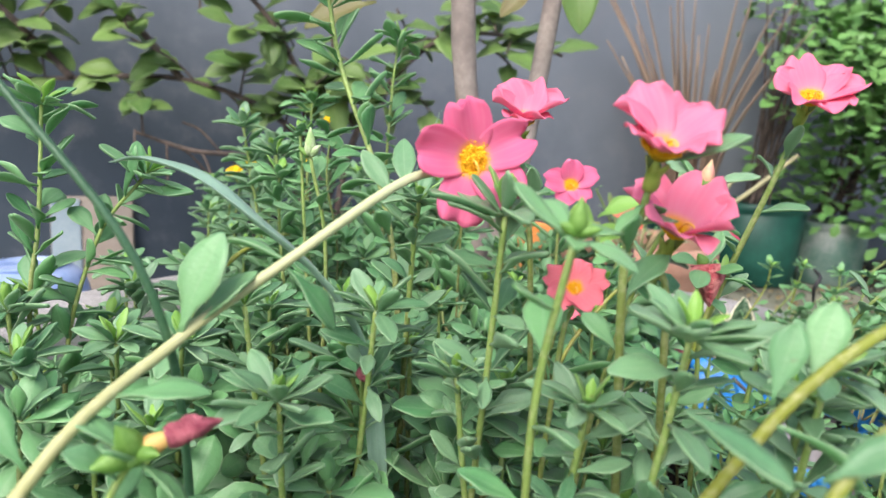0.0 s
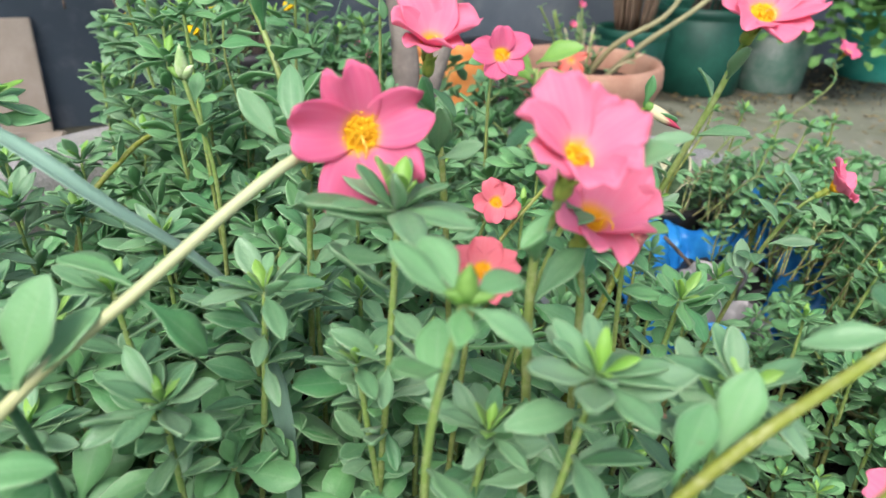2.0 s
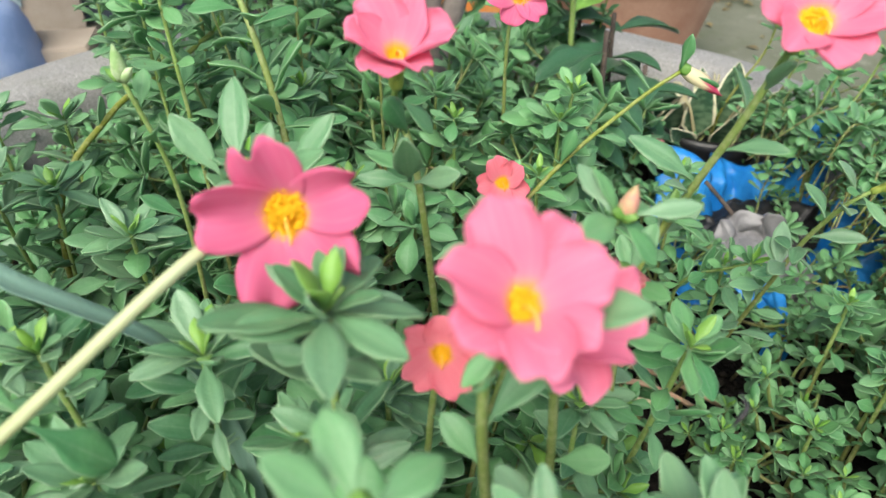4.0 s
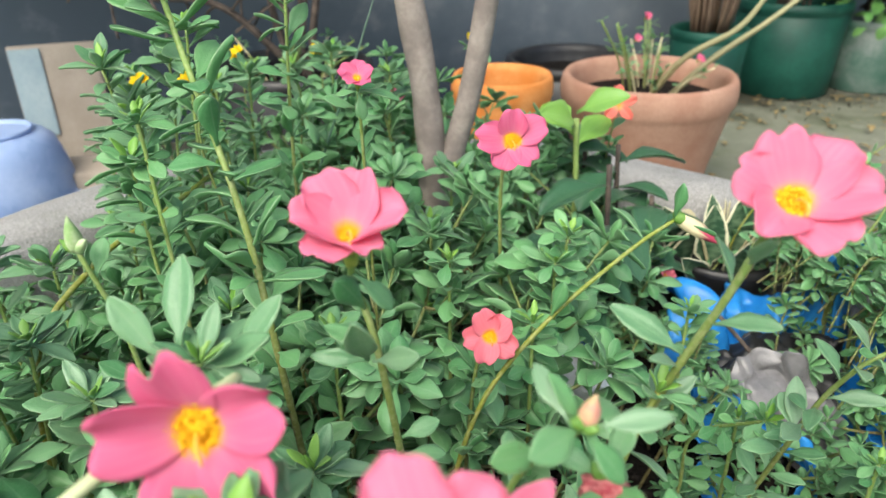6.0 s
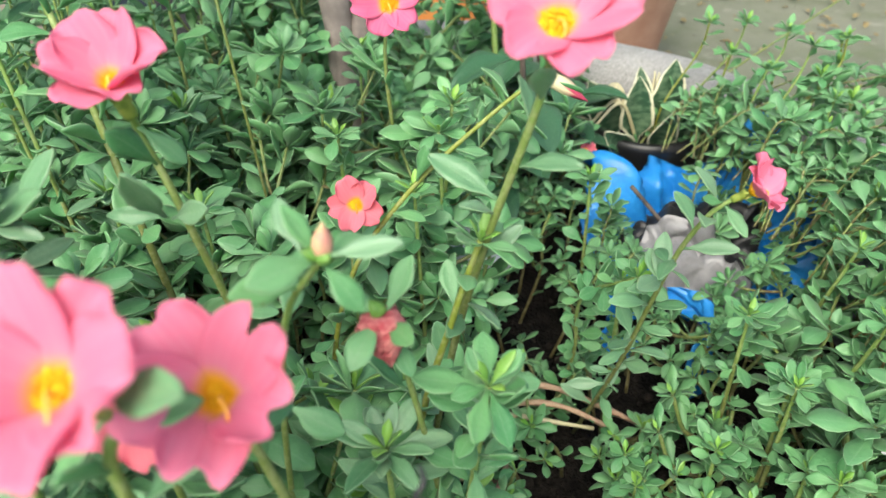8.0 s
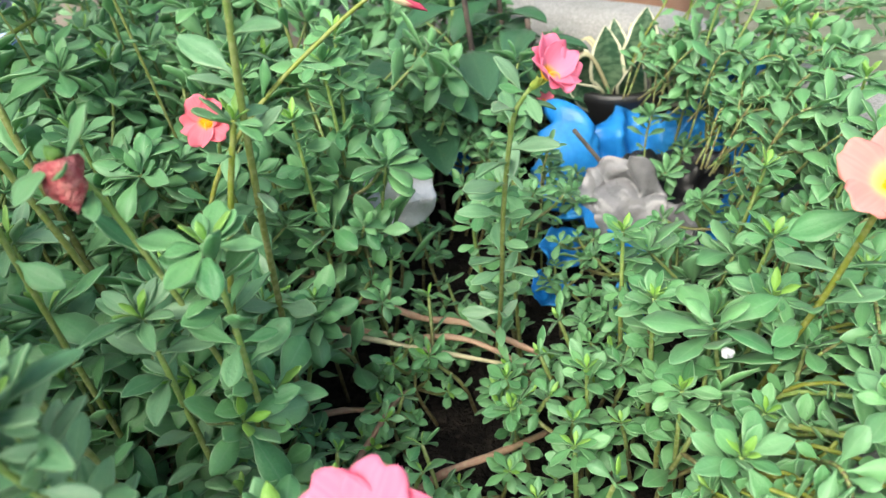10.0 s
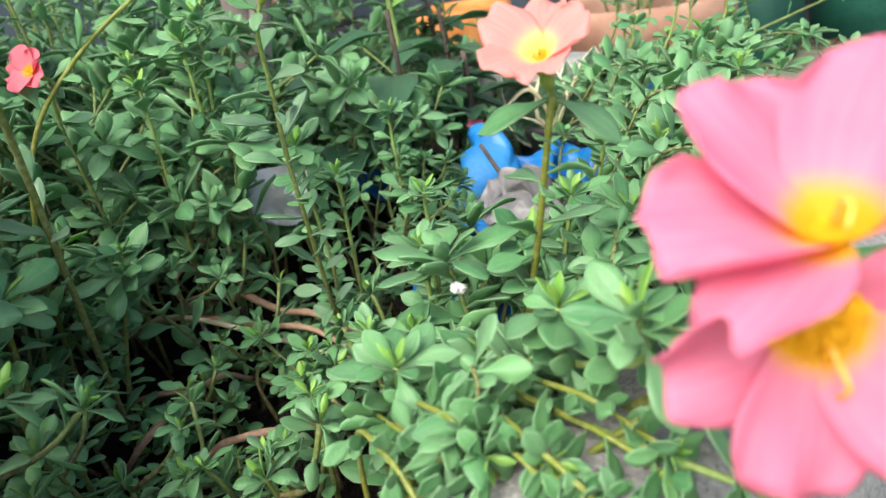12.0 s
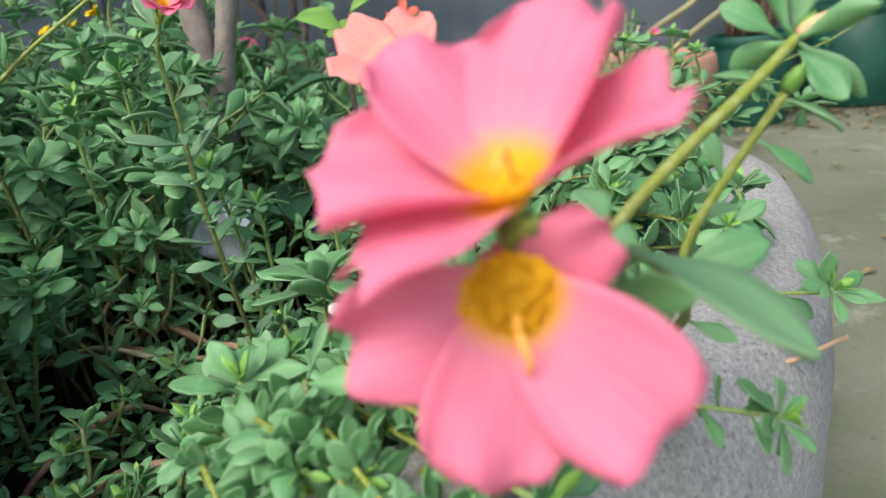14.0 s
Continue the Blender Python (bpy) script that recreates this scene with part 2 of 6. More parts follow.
m_kerb = concrete("kerb_concrete", (0.32, 0.315, 0.31), (0.41, 0.40, 0.39), (0.27, 0.275, 0.25), 420, 0.5)


def floor_material():
    """Smooth worn yard concrete with pale patches, green films, dark dirt and painted-in shade."""
    g = Graph("floor_concrete", 0.85, 0.25)
    big, mid, fine = g.noise(1.9, 5), g.noise(9, 5, 0.65), g.noise(240, 3)
    colour = g.mix(g.span(big, 0.34, 0.66), (0.135, 0.148, 0.104), (0.222, 0.228, 0.176))
    colour = g.mix(g.span(mid, 0.46, 0.70, 0.0, 0.6), colour, (0.120, 0.145, 0.075))
    colour = g.mix(g.span(g.noise(16, 4, 0.7), 0.56, 0.70, 0.0, 0.55), colour, (0.36, 0.355, 0.31))
    colour = g.mix(g.span(g.noise(60, 3), 0.62, 0.72, 0.0, 0.5), colour, (0.075, 0.07, 0.05))
    colour = g.mix(g.span(fine, 0.35, 0.7, 0.18, 0.0), colour, (0.08, 0.08, 0.065))
    # Dirt strip along the wall, its colour also holding the shade by the pots.
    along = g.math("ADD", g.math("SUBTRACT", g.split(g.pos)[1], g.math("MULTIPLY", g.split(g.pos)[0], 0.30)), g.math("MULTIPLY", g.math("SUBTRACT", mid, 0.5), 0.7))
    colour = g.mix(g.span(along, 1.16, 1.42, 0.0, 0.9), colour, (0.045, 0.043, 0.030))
    g.bump(g.math("ADD", fine, g.math("MULTIPLY", mid, 3.0)), 0.25, 0.0012)
    return g.done(colour)


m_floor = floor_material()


def wall_paint():
    g = Graph("grey_wall_paint", 0.75, 0.25)
    big, mid, fine = g.noise(1.6, 4), g.noise(14, 4), g.noise(260, 3)
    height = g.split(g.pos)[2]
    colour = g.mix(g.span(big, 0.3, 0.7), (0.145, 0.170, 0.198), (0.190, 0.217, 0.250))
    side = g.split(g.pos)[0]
    # Shade towards the wall's foot and left, painted into the colour.
    shade_fall = g.math("ADD", g.math("ADD", height, g.math("MULTIPLY", side, 0.45)), g.math("MULTIPLY", g.math("SUBTRACT", mid, 0.5), 0.25))
    colour = g.mix(g.span(shade_fall, -0.05, 0.62, 0.9, 0.0), colour, (0.030, 0.046, 0.064))
    colour = g.mix(g.span(mid, 0.5, 0.75, 0.0, 0.3), colour, (0.20, 0.205, 0.22))
    g.bump(g.math("ADD", mid, fine), 0.3, 0.002)
    return g.done(colour)


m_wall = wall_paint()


def snake_material():
    g = Graph("variegated_leaf", 0.4, 0.4)
    vec, u, v = g.uv()
    band = g.noise(1.0, 3, 0.6, g.stretched(vec, (2, 14, 1)))
    off = g.math("ABSOLUTE", g.math("SUBTRACT", u, 0.5))
    off = g.math("ADD", off, g.math("MULTIPLY", g.math("SUBTRACT", g.noise(150, 2), 0.5), 0.12))
    colour = g.mix(g.span(band, 0.4, 0.65), (0.025, 0.07, 0.035), (0.12, 0.19, 0.11))
    colour = g.mix(g.span(off, 0.40, 0.44), colour, (0.68, 0.66, 0.46))
    g.bump(band, 0.2, 0.0005)
    return g.done(colour)


m_snake = snake_material()

# ---------------------------------------------------------------- building helpers
UP = Vector((0, 0, 1))


def mesh_from(name, verts, faces, material, uvs=None, smooth=True):
    me = bpy.data.meshes.new(name)
    me.from_pydata([tuple(v) for v in verts], [], faces)
    if uvs is not None:
        layer = me.uv_layers.new(name="UVMap")
        index = np.empty(len(me.loops), np.int32)
        me.loops.foreach_get("vertex_index", index)
        layer.data.foreach_set("uv", np.asarray(uvs, np.float32)[index].ravel())
    me.materials.append(material)
    if smooth:
        me.polygons.foreach_set("use_smooth", np.ones(len(me.polygons), bool))
    me.update()
    return me


def part(name, me, parent, m=None, label=""):
    """Links a mesh as one object under a thing or a part, at the pose m in its parent's space."""
    ob = new(name, me)
    ob.parent = parent
    if m is not None:
        ob.matrix_basis = m
    return tagged(ob, label)


def thing(name, me, m=None, label="", category="", group="", kind=""):
    ob = new(name, me)
    if m is not None:
        ob.matrix_basis = m
    return tagged(ob, label, category, group, kind)


def sheet(rows, thick, name, material):
    """A closed thin body over a grid of points, rows[along][across], thick metres at most and thinner at its edges."""
    n, k = len(rows), len(rows[0])
    top = np.array(rows, float)
    along = np.gradient(top, axis=0)
    across = np.gradient(top, axis=1)
    normal = np.cross(across, along)
    normal /= np.linalg.norm(normal, axis=-1, keepdims=True) + 1e-12
    edge = np.ones((n, k))
    edge[0, :] = edge[-1, :] = edge[:, 0] = edge[:, -1] = 0.35
    low = top - normal * (thick * edge)[..., None]
    verts = np.concatenate([top.reshape(-1, 3), low.reshape(-1, 3)])
    a, b = np.meshgrid(np.linspace(0, 1, k), np.linspace(0, 1, n))
    uvs = np.tile(np.stack([a, b], -1).reshape(-1, 2), (2, 1))
    faces, q = [], n * k
    for i in range(n - 1):
        for j in range(k - 1):
            f = (i * k + j, i * k + j + 1, (i + 1) * k + j + 1, (i + 1) * k + j)
            faces.append(f)
            faces.append(tuple(q + x for x in reversed(f)))
    ring = [j for j in range(k)] + [i * k + k - 1 for i in range(1, n)] + [(n - 1) * k + j for j in range(k - 2, -1, -1)] + [i * k for i in range(n - 2, 0, -1)]
    for x, y in zip(ring, ring[1:] + ring[:1]):
        faces.append((y, x, q + x, q + y))
    return mesh_from(name, verts, faces, material, uvs)


def smooth_line(points, steps=6):
    """Points of a smooth curve through the given ones."""
    p = [Vector(q) for q in points]
    p = [2 * p[0] - p[1]] + p + [2 * p[-1] - p[-2]]
    out = []
    for a, b, c, d in zip(p, p[1:], p[2:], p[3:]):
        for s in range(steps):
            t = s / steps
            out.append(0.5 * (2 * b + (c - a) * t + (2 * a - 5 * b + 4 * c - d) * t * t + (3 * b - a - 3 * c + d) * t**3))
    return out + [p[-2]]


def tube(name, line, radii, material, sides=8, flat=1.0, caps=True):
    """A round body along a line of points; radii: one a point."""
    verts, faces, uvs = [], [], []
    side = None
    for i, p in enumerate(line):
        ahead = (line[min(i + 1, len(line) - 1)] - line[max(i - 1, 0)]).normalized()
        if side is None:
            side = ahead.orthogonal().normalized()
        side = (side - ahead * side.dot(ahead)).normalized()
        over = ahead.cross(side)
        for j in range(sides):
            w = math.tau * j / sides
            verts.append(p + radii[i] * (math.cos(w) * side + flat * math.sin(w) * over))
            uvs.append((j / sides, i / (len(line) - 1)))
    for i in range(len(line) - 1):
        for j in range(sides):
            k = (j + 1) % sides
            faces.append((i * sides + j, i * sides + k, (i + 1) * sides + k, (i + 1) * sides + j))
    if caps:
        faces.append(tuple(reversed(range(sides))))
        faces.append(tuple((len(line) - 1) * sides + j for j in range(sides)))
    return mesh_from(name, verts, faces, material, uvs)


def lathe(name, profile, material, sides=40, wobble=0.0, seed=0):
    """A body turned round z from (radius, height) pairs."""
    rng = random.Random(seed)
    ph = [rng.uniform(0, 6.28) for _ in range(4)]
    verts, faces, uvs = [], [], []
    for i, (r, z) in enumerate(profile):
        for j in range(sides):
            w = math.tau * j / sides
            rr = r * (1 + wobble * (math.sin(2 * w + ph[0]) + 0.6 * math.sin(3 * w + ph[1] + z * 20)))
            verts.append((rr * math.cos(w), rr * math.sin(w), z))
            uvs.append((j / sides, i / len(profile)))
    for i in range(len(profile) - 1):
        for j in range(sides):
            k = (j + 1) % sides
            faces.append((i * sides + j, i * sides + k, (i + 1) * sides + k, (i + 1) * sides + j))
    faces.append(tuple(reversed(range(sides))))
    return mesh_from(name, verts, faces, material, uvs)


READ = {}


def joined(name, pieces, material):
    """One mesh out of many (mesh, matrix) pairs, for what nobody could count."""
    verts, faces, uvs, base, store = [], [], [], 0, READ
    for me, m in pieces:
        if me.name not in store:
            co = np.empty(len(me.vertices) * 3)
            me.vertices.foreach_get("co", co)
            uv = np.zeros((len(me.vertices), 2), np.float32)
            for loop, d in zip(me.loops, me.uv_layers[0].data):
                uv[loop.vertex_index] = d.uv
            store[me.name] = (co.reshape(-1, 3), [tuple(p.vertices) for p in me.polygons], uv)
        co, fs, uv = store[me.name]
        mm = np.array(m)
        verts.append(co @ mm[:3, :3].T + mm[:3, 3])
        faces.extend([tuple(base + i for i in f) for f in fs])
        uvs.append(uv)
        base += len(co)
    return mesh_from(name, np.concatenate(verts), faces, material, np.concatenate(uvs))


def frame_of(place, ahead, up=UP, size=1.0):
    """The pose whose y goes ahead and whose z is nearest to up."""
    y = Vector(ahead).normalized()
    x = y.cross(Vector(up))
    x = x.normalized() if x.length > 1e-4 else y.orthogonal().normalized()
    z = x.cross(y)
    m = Matrix((x, y, z)).transposed().to_4x4()
    return Matrix.Translation(place) @ m @ Matrix.Diagonal((size, size, size, 1))


# ---------------------------------------------------------------- leaves and flowers
def leaf_mesh(name, material, width=0.42, bend=0.25, fold=0.2, tip=0.65, n=8, k=5, thick=0.05, twist=0.0, point=0.5, wave=0.014, foot=0.2):
    """A leaf one unit long, from its foot at the origin along y."""
    rows = []
    for i in range(n):
        s = 1 - (1 - i / (n - 1)) ** 1.75
        if s < tip:
            q = s / tip
            q = max(0.0, (q - foot) / (1 - foot))
            half = width / 2 * (0.11 + 0.89 * (q * q * (3 - 2 * q)))
        else:
            q = (s - tip) / (1 - tip)
            half = width / 2 * max(0.03, (1 - q * q) ** point)
        half *= 1 + 0.045 * math.sin(17 * s + 60 * width) * min(1.0, 3 * s)
        y = s * (1 - 0.25 * abs(bend) * s)
        z = -bend * s * s + 0.10 * s
        row = []
        for j in range(k):
            u = 2 * j / (k - 1) - 1
            w = twist * s
            x, dz = u * half, fold * abs(u) ** 1.5 * half + wave * abs(u) * math.sin(11 * s + 2.2 * u + 40 * width) * s
            row.append((x * math.cos(w), y, z + dz + x * math.sin(w)))
        rows.append(row)
    return sheet(rows, thick, name, material)


def leaf_set(label, material, n, k, thick=0.05):
    return [
        leaf_mesh(label, material, 0.41, 0.22, 0.20, 0.63, n, k, thick, 0.15, 0.74),
        leaf_mesh(label, material, 0.44, 0.05, 0.16, 0.65, n, k, thick, -0.2, 0.70),
        leaf_mesh(label, material, 0.37, -0.12, 0.24, 0.60, n, k, thick, 0.1, 0.80),
        leaf_mesh(label, material, 0.43, 0.38, 0.16, 0.66, n, k, thick, 0.3, 0.68),
        leaf_mesh(label, material, 0.36, 0.15, 0.26, 0.58, n, k, thick, -0.3, 0.84),
    ]


LEAVES = leaf_set("leaf", m_leaf, 11, 5)
LONG_LEAVES = [
    leaf_mesh("leaf", m_leaf_long, 0.33, 0.10, 0.28, 0.52, 10, 5, 0.05, 0.15, 0.75),
    leaf_mesh("leaf", m_leaf_long, 0.30, 0.25, 0.32, 0.55, 12, 5, 0.05, -0.2, 0.75),
    leaf_mesh("leaf", m_leaf_long, 0.36, -0.05, 0.28, 0.55, 12, 5, 0.05, 0.1, 0.7),
    leaf_mesh("leaf", m_leaf_long, 0.33, 0.30, 0.25, 0.58, 10, 5, 0.05, 0.3, 0.7),
]
LEAVES_COARSE = leaf_set("leaf_coarse", m_leaf, 8, 3)
YOUNG = [leaf_mesh("young_leaf", m_young, 0.30, 0.10, 0.25, 0.55, 7, 3, 0.06, 0.1, 0.8), leaf_mesh("young_leaf", m_young, 0.34, 0.22, 0.2, 0.58, 7, 3, 0.06, -0.15, 0.8)]
LEAF_FILL = leaf_set("leaf_fill", m_leaf_joined, 8, 5)
LONG_FILL = [leaf_mesh("leaf_fill", m_leaf_long_joined, *shape) for shape in ((0.34, 0.10, 0.28, 0.55, 8, 5, 0.05, 0.15, 0.75), (0.31, 0.28, 0.30, 0.57, 8, 5, 0.05, -0.2, 0.75), (0.38, -0.05, 0.25, 0.58, 8, 5, 0.05, 0.1, 0.7), (0.34, 0.40, 0.22, 0.6, 8, 5, 0.05, 0.3, 0.7))]


def petal_mesh(name, length, material, cup0, cup1, seed, wide=0.98, notched=1.0):
    """One notched, ruffled petal from the flower's heart outwards along y; cup0, cup1: its rise at foot and rim, in degrees."""
    rng = random.Random(seed)
    p1, p2, p3 = (rng.uniform(0, 6.28) for _ in range(3))
    notch, lean, grow = rng.uniform(0.04, 0.13) * notched, rng.uniform(-0.10, 0.10), rng.uniform(0.90, 1.06)
    n, k, rows = 12, 13, []
    for i in range(n):
        s = i / (n - 1)
        row = []
        for j in range(k):
            u = 2 * j / (k - 1) - 1
            cut = (0.15 if notched > 1.2 else 0.30) * (1 - math.sqrt(1 - 0.97 * u * u)) + notch * math.exp(-((u - lean * 2) / 0.24) ** 2) + 0.022 * math.sin(7 * u + p3)
            e = s * (1 - cut * s * s) * grow
            rise = radians(cup0 + (cup1 - cup0) * e)
            mid = radians(cup0 + (cup1 - cup0) * e * 0.5)
            r, z = e * length * math.cos(mid), e * length * math.sin(mid)
            half = length * wide * 0.5 * (0.15 + 0.85 * math.sin(min(1.0, s / 0.74) * math.pi * 0.5) ** 0.85)
            half *= 1 - 0.14 * max(0.0, (s - 0.74) / 0.26) ** 2
            ruffle = length * s * s * (0.075 * math.sin(2.6 * u + p1) + 0.060 * math.sin(6 * u + p2) * s * s)
            x = u * half + lean * r * s * 0.5
            lift = ruffle + length * s * (0.03 * u + 0.07 * u * u)
            hub = r - math.sin(rise) * lift + 0.12 * length
            turn = x / (r + 0.12 * length)
            row.append((hub * math.sin(turn), hub * math.cos(turn) - 0.12 * length, z + math.cos(rise) * lift))
        rows.append(row)
    return sheet(rows, length * 0.02, name, material)


def stamen_mesh(radius, seed, count=380, rise=0.5):
    """A heart of many fine filaments with anthers."""
    rng = random.Random(seed)
    verts, faces = [], []

    def prism(a, b, ra, rb):
        ahead = (b - a).normalized()
        s = ahead.orthogonal().normalized()
        o = ahead.cross(s)
        q = len(verts)
        for p, r in ((a, ra), (b, rb)):
            for j in range(4):
                w = math.tau * j / 4
                verts.append(p + r * (math.cos(w) * s + math.sin(w) * o))
        for j in range(4):
            faces.append((q + j, q + (j + 1) % 4, q + 4 + (j + 1) % 4, q + 4 + j))
        faces.append((q + 4, q + 5, q + 6, q + 7))
        faces.append((q + 3, q + 2, q + 1, q))

    for _ in range(count):
        w, d = rng.uniform(0, 6.28), math.sqrt(rng.random())
        foot = Vector((math.cos(w), math.sin(w), 0)) * radius * 0.35 * d
        tip = Vector((math.cos(w) * d, math.sin(w) * d, 0)) * radius + UP * radius * (max(0.72 - 0.40 * d * d, 0.15 + rise * d) + rng.uniform(-0.15, 0.1))
        prism(foot, tip, radius * 0.022, radius * 0.02)
        out = (tip - foot).normalized()
        side = out.cross(Vector((rng.uniform(-1, 1), rng.uniform(-1, 1), 1))).normalized()
        prism(tip - side * radius * 0.07, tip + side * radius * 0.07, radius * 0.05, radius * 0.042)
    # the floor of the heart
    q = len(verts)
    verts.append(Vector((0, 0, radius * 0.5)))
    for j in range(12):
        w = math.tau * j / 12
        verts.append(Vector((math.cos(w) * radius * 0.95, math.sin(w) * radius * 0.9, radius * max(0.22, 0.9 * rise))))
    for j in range(12):
        faces.append((q, q + 1 + j, q + 1 + (j + 1) % 12))
    return mesh_from("heart", verts, faces, m_stamen, np.zeros((len(verts), 2)))


def ellipsoid(name, length, radius, material, lobes=0.0, seed=0, point=1.0, foot=0.25):
    """A bud-like body along z, from the origin."""
    rng = random.Random(seed)
    ph = rng.uniform(0, 6.28)
    verts, faces, uvs, sides, n = [], [], [], 10, 9
    for i in range(n):
        s = i / (n - 1)
        r = radius * max(0.04, math.sin(math.pi * (foot + (1 - foot) * s) ** point)) if s < 1 else radius * 0.04
        for j in range(sides):
            w = math.tau * j / sides
            rr = r * (1 + lobes * math.sin(3 * w + ph + 5 * s) + lobes * 0.7 * math.sin(5 * w - 9 * s))
            verts.append((rr * math.cos(w), rr * math.sin(w), s * length))
            uvs.append((j / sides, s))
    for i in range(n - 1):
        for j in range(sides):
            k = (j + 1) % sides
            faces.append((i * sides + j, i * sides + k, (i + 1) * sides + k, (i + 1) * sides + j))
    faces.append(tuple(reversed(range(sides))))
    faces.append(tuple((n - 1) * sides + j for j in range(sides)))
    return mesh_from(name, verts, faces, material, uvs)


def facing(place, normal, spin=0.0):
    """The pose of a flower whose open side looks along normal."""
    z = Vector(normal).normalized()
    x = UP.cross(z)
    x = x.normalized() if x.length > 1e-3 else Vector((1, 0, 0))
    m = Matrix((x, z.cross(x), z)).transposed().to_4x4()
    return Matrix.Translation(place) @ m @ Matrix.Rotation(radians(spin), 4, "Z")


def flower(parent, place, normal, diameter, material, cup=(55, 5), spin=30, seed=1, petals=5, heart=0.15, wide=0.98, label="", lifts=(), angles=(), notched=1.0, scales=()):
    """A flower: its calyx under the plant, petals, stamens and pistil under the calyx."""
    size = diameter / 2
    cal = part("flower", ellipsoid("flower", size * 0.55, size * 0.115, m_calyx, 0.06, seed, 0.8), parent, facing(place, normal, spin) @ Matrix.Translation((0, 0, -size * 0.5)), label)
    rng = random.Random(seed)
    for i in range(petals):
        lift = lifts[i] if i < len(lifts) else 0
        turn = Matrix.Rotation((radians(angles[i] - spin) if angles else math.tau * i / petals) + rng.uniform(-0.13, 0.13) - math.pi / 2, 4, "Z") @ Matrix.Rotation(radians(rng.uniform(-7, 9) + lift), 4, "X")
        me = petal_mesh("petal", size * rng.uniform(0.97, 1.06) * (scales[i] if scales else 1.0), material, cup[0], cup[1], seed * 17 + i, wide, notched)
        part("petal", me, cal, Matrix.Translation((0, 0, size * (0.5 + 0.012 * (i % 2)))) @ turn)
    part("heart", stamen_mesh(size * heart * 1.5, seed, 380, 0.55 * math.tan(radians(min(50, cup[0])))), cal, Matrix.Translation((0, 0, size * 0.50)))
    curl = [Vector((0, 0, size * 0.6)), Vector((0.03, -0.08, 0.82)) * size, Vector((0.07, -0.20, 0.86)) * size, Vector((0.05, -0.30, 0.80)) * size]
    part("pistil", tube("pistil", smooth_line(curl, 4), [size * 0.017] * 13, m_pistil, 5), cal, Matrix.Rotation(radians(-spin), 4, "Z"))
    for w in (0.6, 3.7):
        part("sepal", leaf_mesh("sepal", m_calyx, 0.6, 0.1, 0.6, 0.45, 6, 3, 0.05), cal, Matrix.Rotation(w, 4, "Z") @ Matrix.Translation((0, size * 0.05, size * 0.08)) @ Matrix.Rotation(radians(72), 4, "X") @ Matrix.Diagonal((size * 0.42,) * 3 + (1,)))
    return cal


def leaves_on(parent, line, spots, size, rng, kind, spread=1.0, droop=0.0):
    """Leaves along a stem at the given fractions of its length."""
    turn = rng.uniform(0, 6.28)
    for s in spots:
        i = min(len(line) - 2, int(s * (len(line) - 1)))
        p = line[i].lerp(line[i + 1], s * (len(line) - 1) - i)
        ahead = (line[i + 1] - line[i]).normalized()
        turn += 2.4 + rng.uniform(-0.35, 0.35)
        a = ahead.orthogonal().normalized()
        out = math.cos(turn) * a + math.sin(turn) * ahead.cross(a)
        way = out * spread + ahead * rng.uniform(0.05, 1.1) - UP * droop * rng.uniform(0.3, 1.0)
        part("leaf", rng.choice(kind), parent, frame_of(p, way, ahead + UP * 0.3 + Vector((rng.uniform(-0.7, 0.7), rng.uniform(-0.9, 0.4), 0)), size * rng.uniform(0.75, 1.2)))


def rosette(parent, place, ahead, size, rng, kind, rings=((5, 8, 1.0), (4, 34, 0.78)), young=4):
    """Leaves spread round a stem's tip, with small bright ones in the middle."""
    ahead = Vector(ahead).normalized()
    a = ahead.orthogonal().normalized()
    b = ahead.cross(a)
    turn = rng.uniform(0, 6.28)
    for count, rise, share in rings:
        turn += 0.6
        for i in range(count):
            w = turn + math.tau * i / count + rng.uniform(-0.25, 0.25)
            e = radians(rise + rng.uniform(-12, 12))
            way = math.cos(e) * (math.cos(w) * a + math.sin(w) * b) + math.sin(e) * ahead
            part("leaf", rng.choice(kind), parent, frame_of(place - ahead * size * 0.12 * (1.2 - share), way, ahead + Vector((rng.uniform(-0.3, 0.3), rng.uniform(-0.4, 0.2), 0)), size * share * rng.uniform(0.85, 1.15)))
    for i in range(young):
        w = turn + math.tau * i / young
        e = radians(rng.uniform(38, 74))
        way = math.cos(e) * (math.cos(w) * a + math.sin(w) * b) + math.sin(e) * ahead
        part("young_leaf", YOUNG[i % 2], parent, frame_of(place, way, ahead, size * rng.uniform(0.42, 0.70)))


GROUP = "purslane plants in the round bed"


BED = Vector((-0.033, 0.323, 0))
SOIL = 0.115


def inside(p):
    """A low point of a stem, drawn in from the concrete ring to the soil."""
    p = Vector(p)
    if p.z < 0.1:
        return p
    d = Vector((p.x - BED.x, p.y - BED.y, 0))
    return p - d.normalized() * max(0.0, d.length - 0.298) if p.z < 0.205 else p


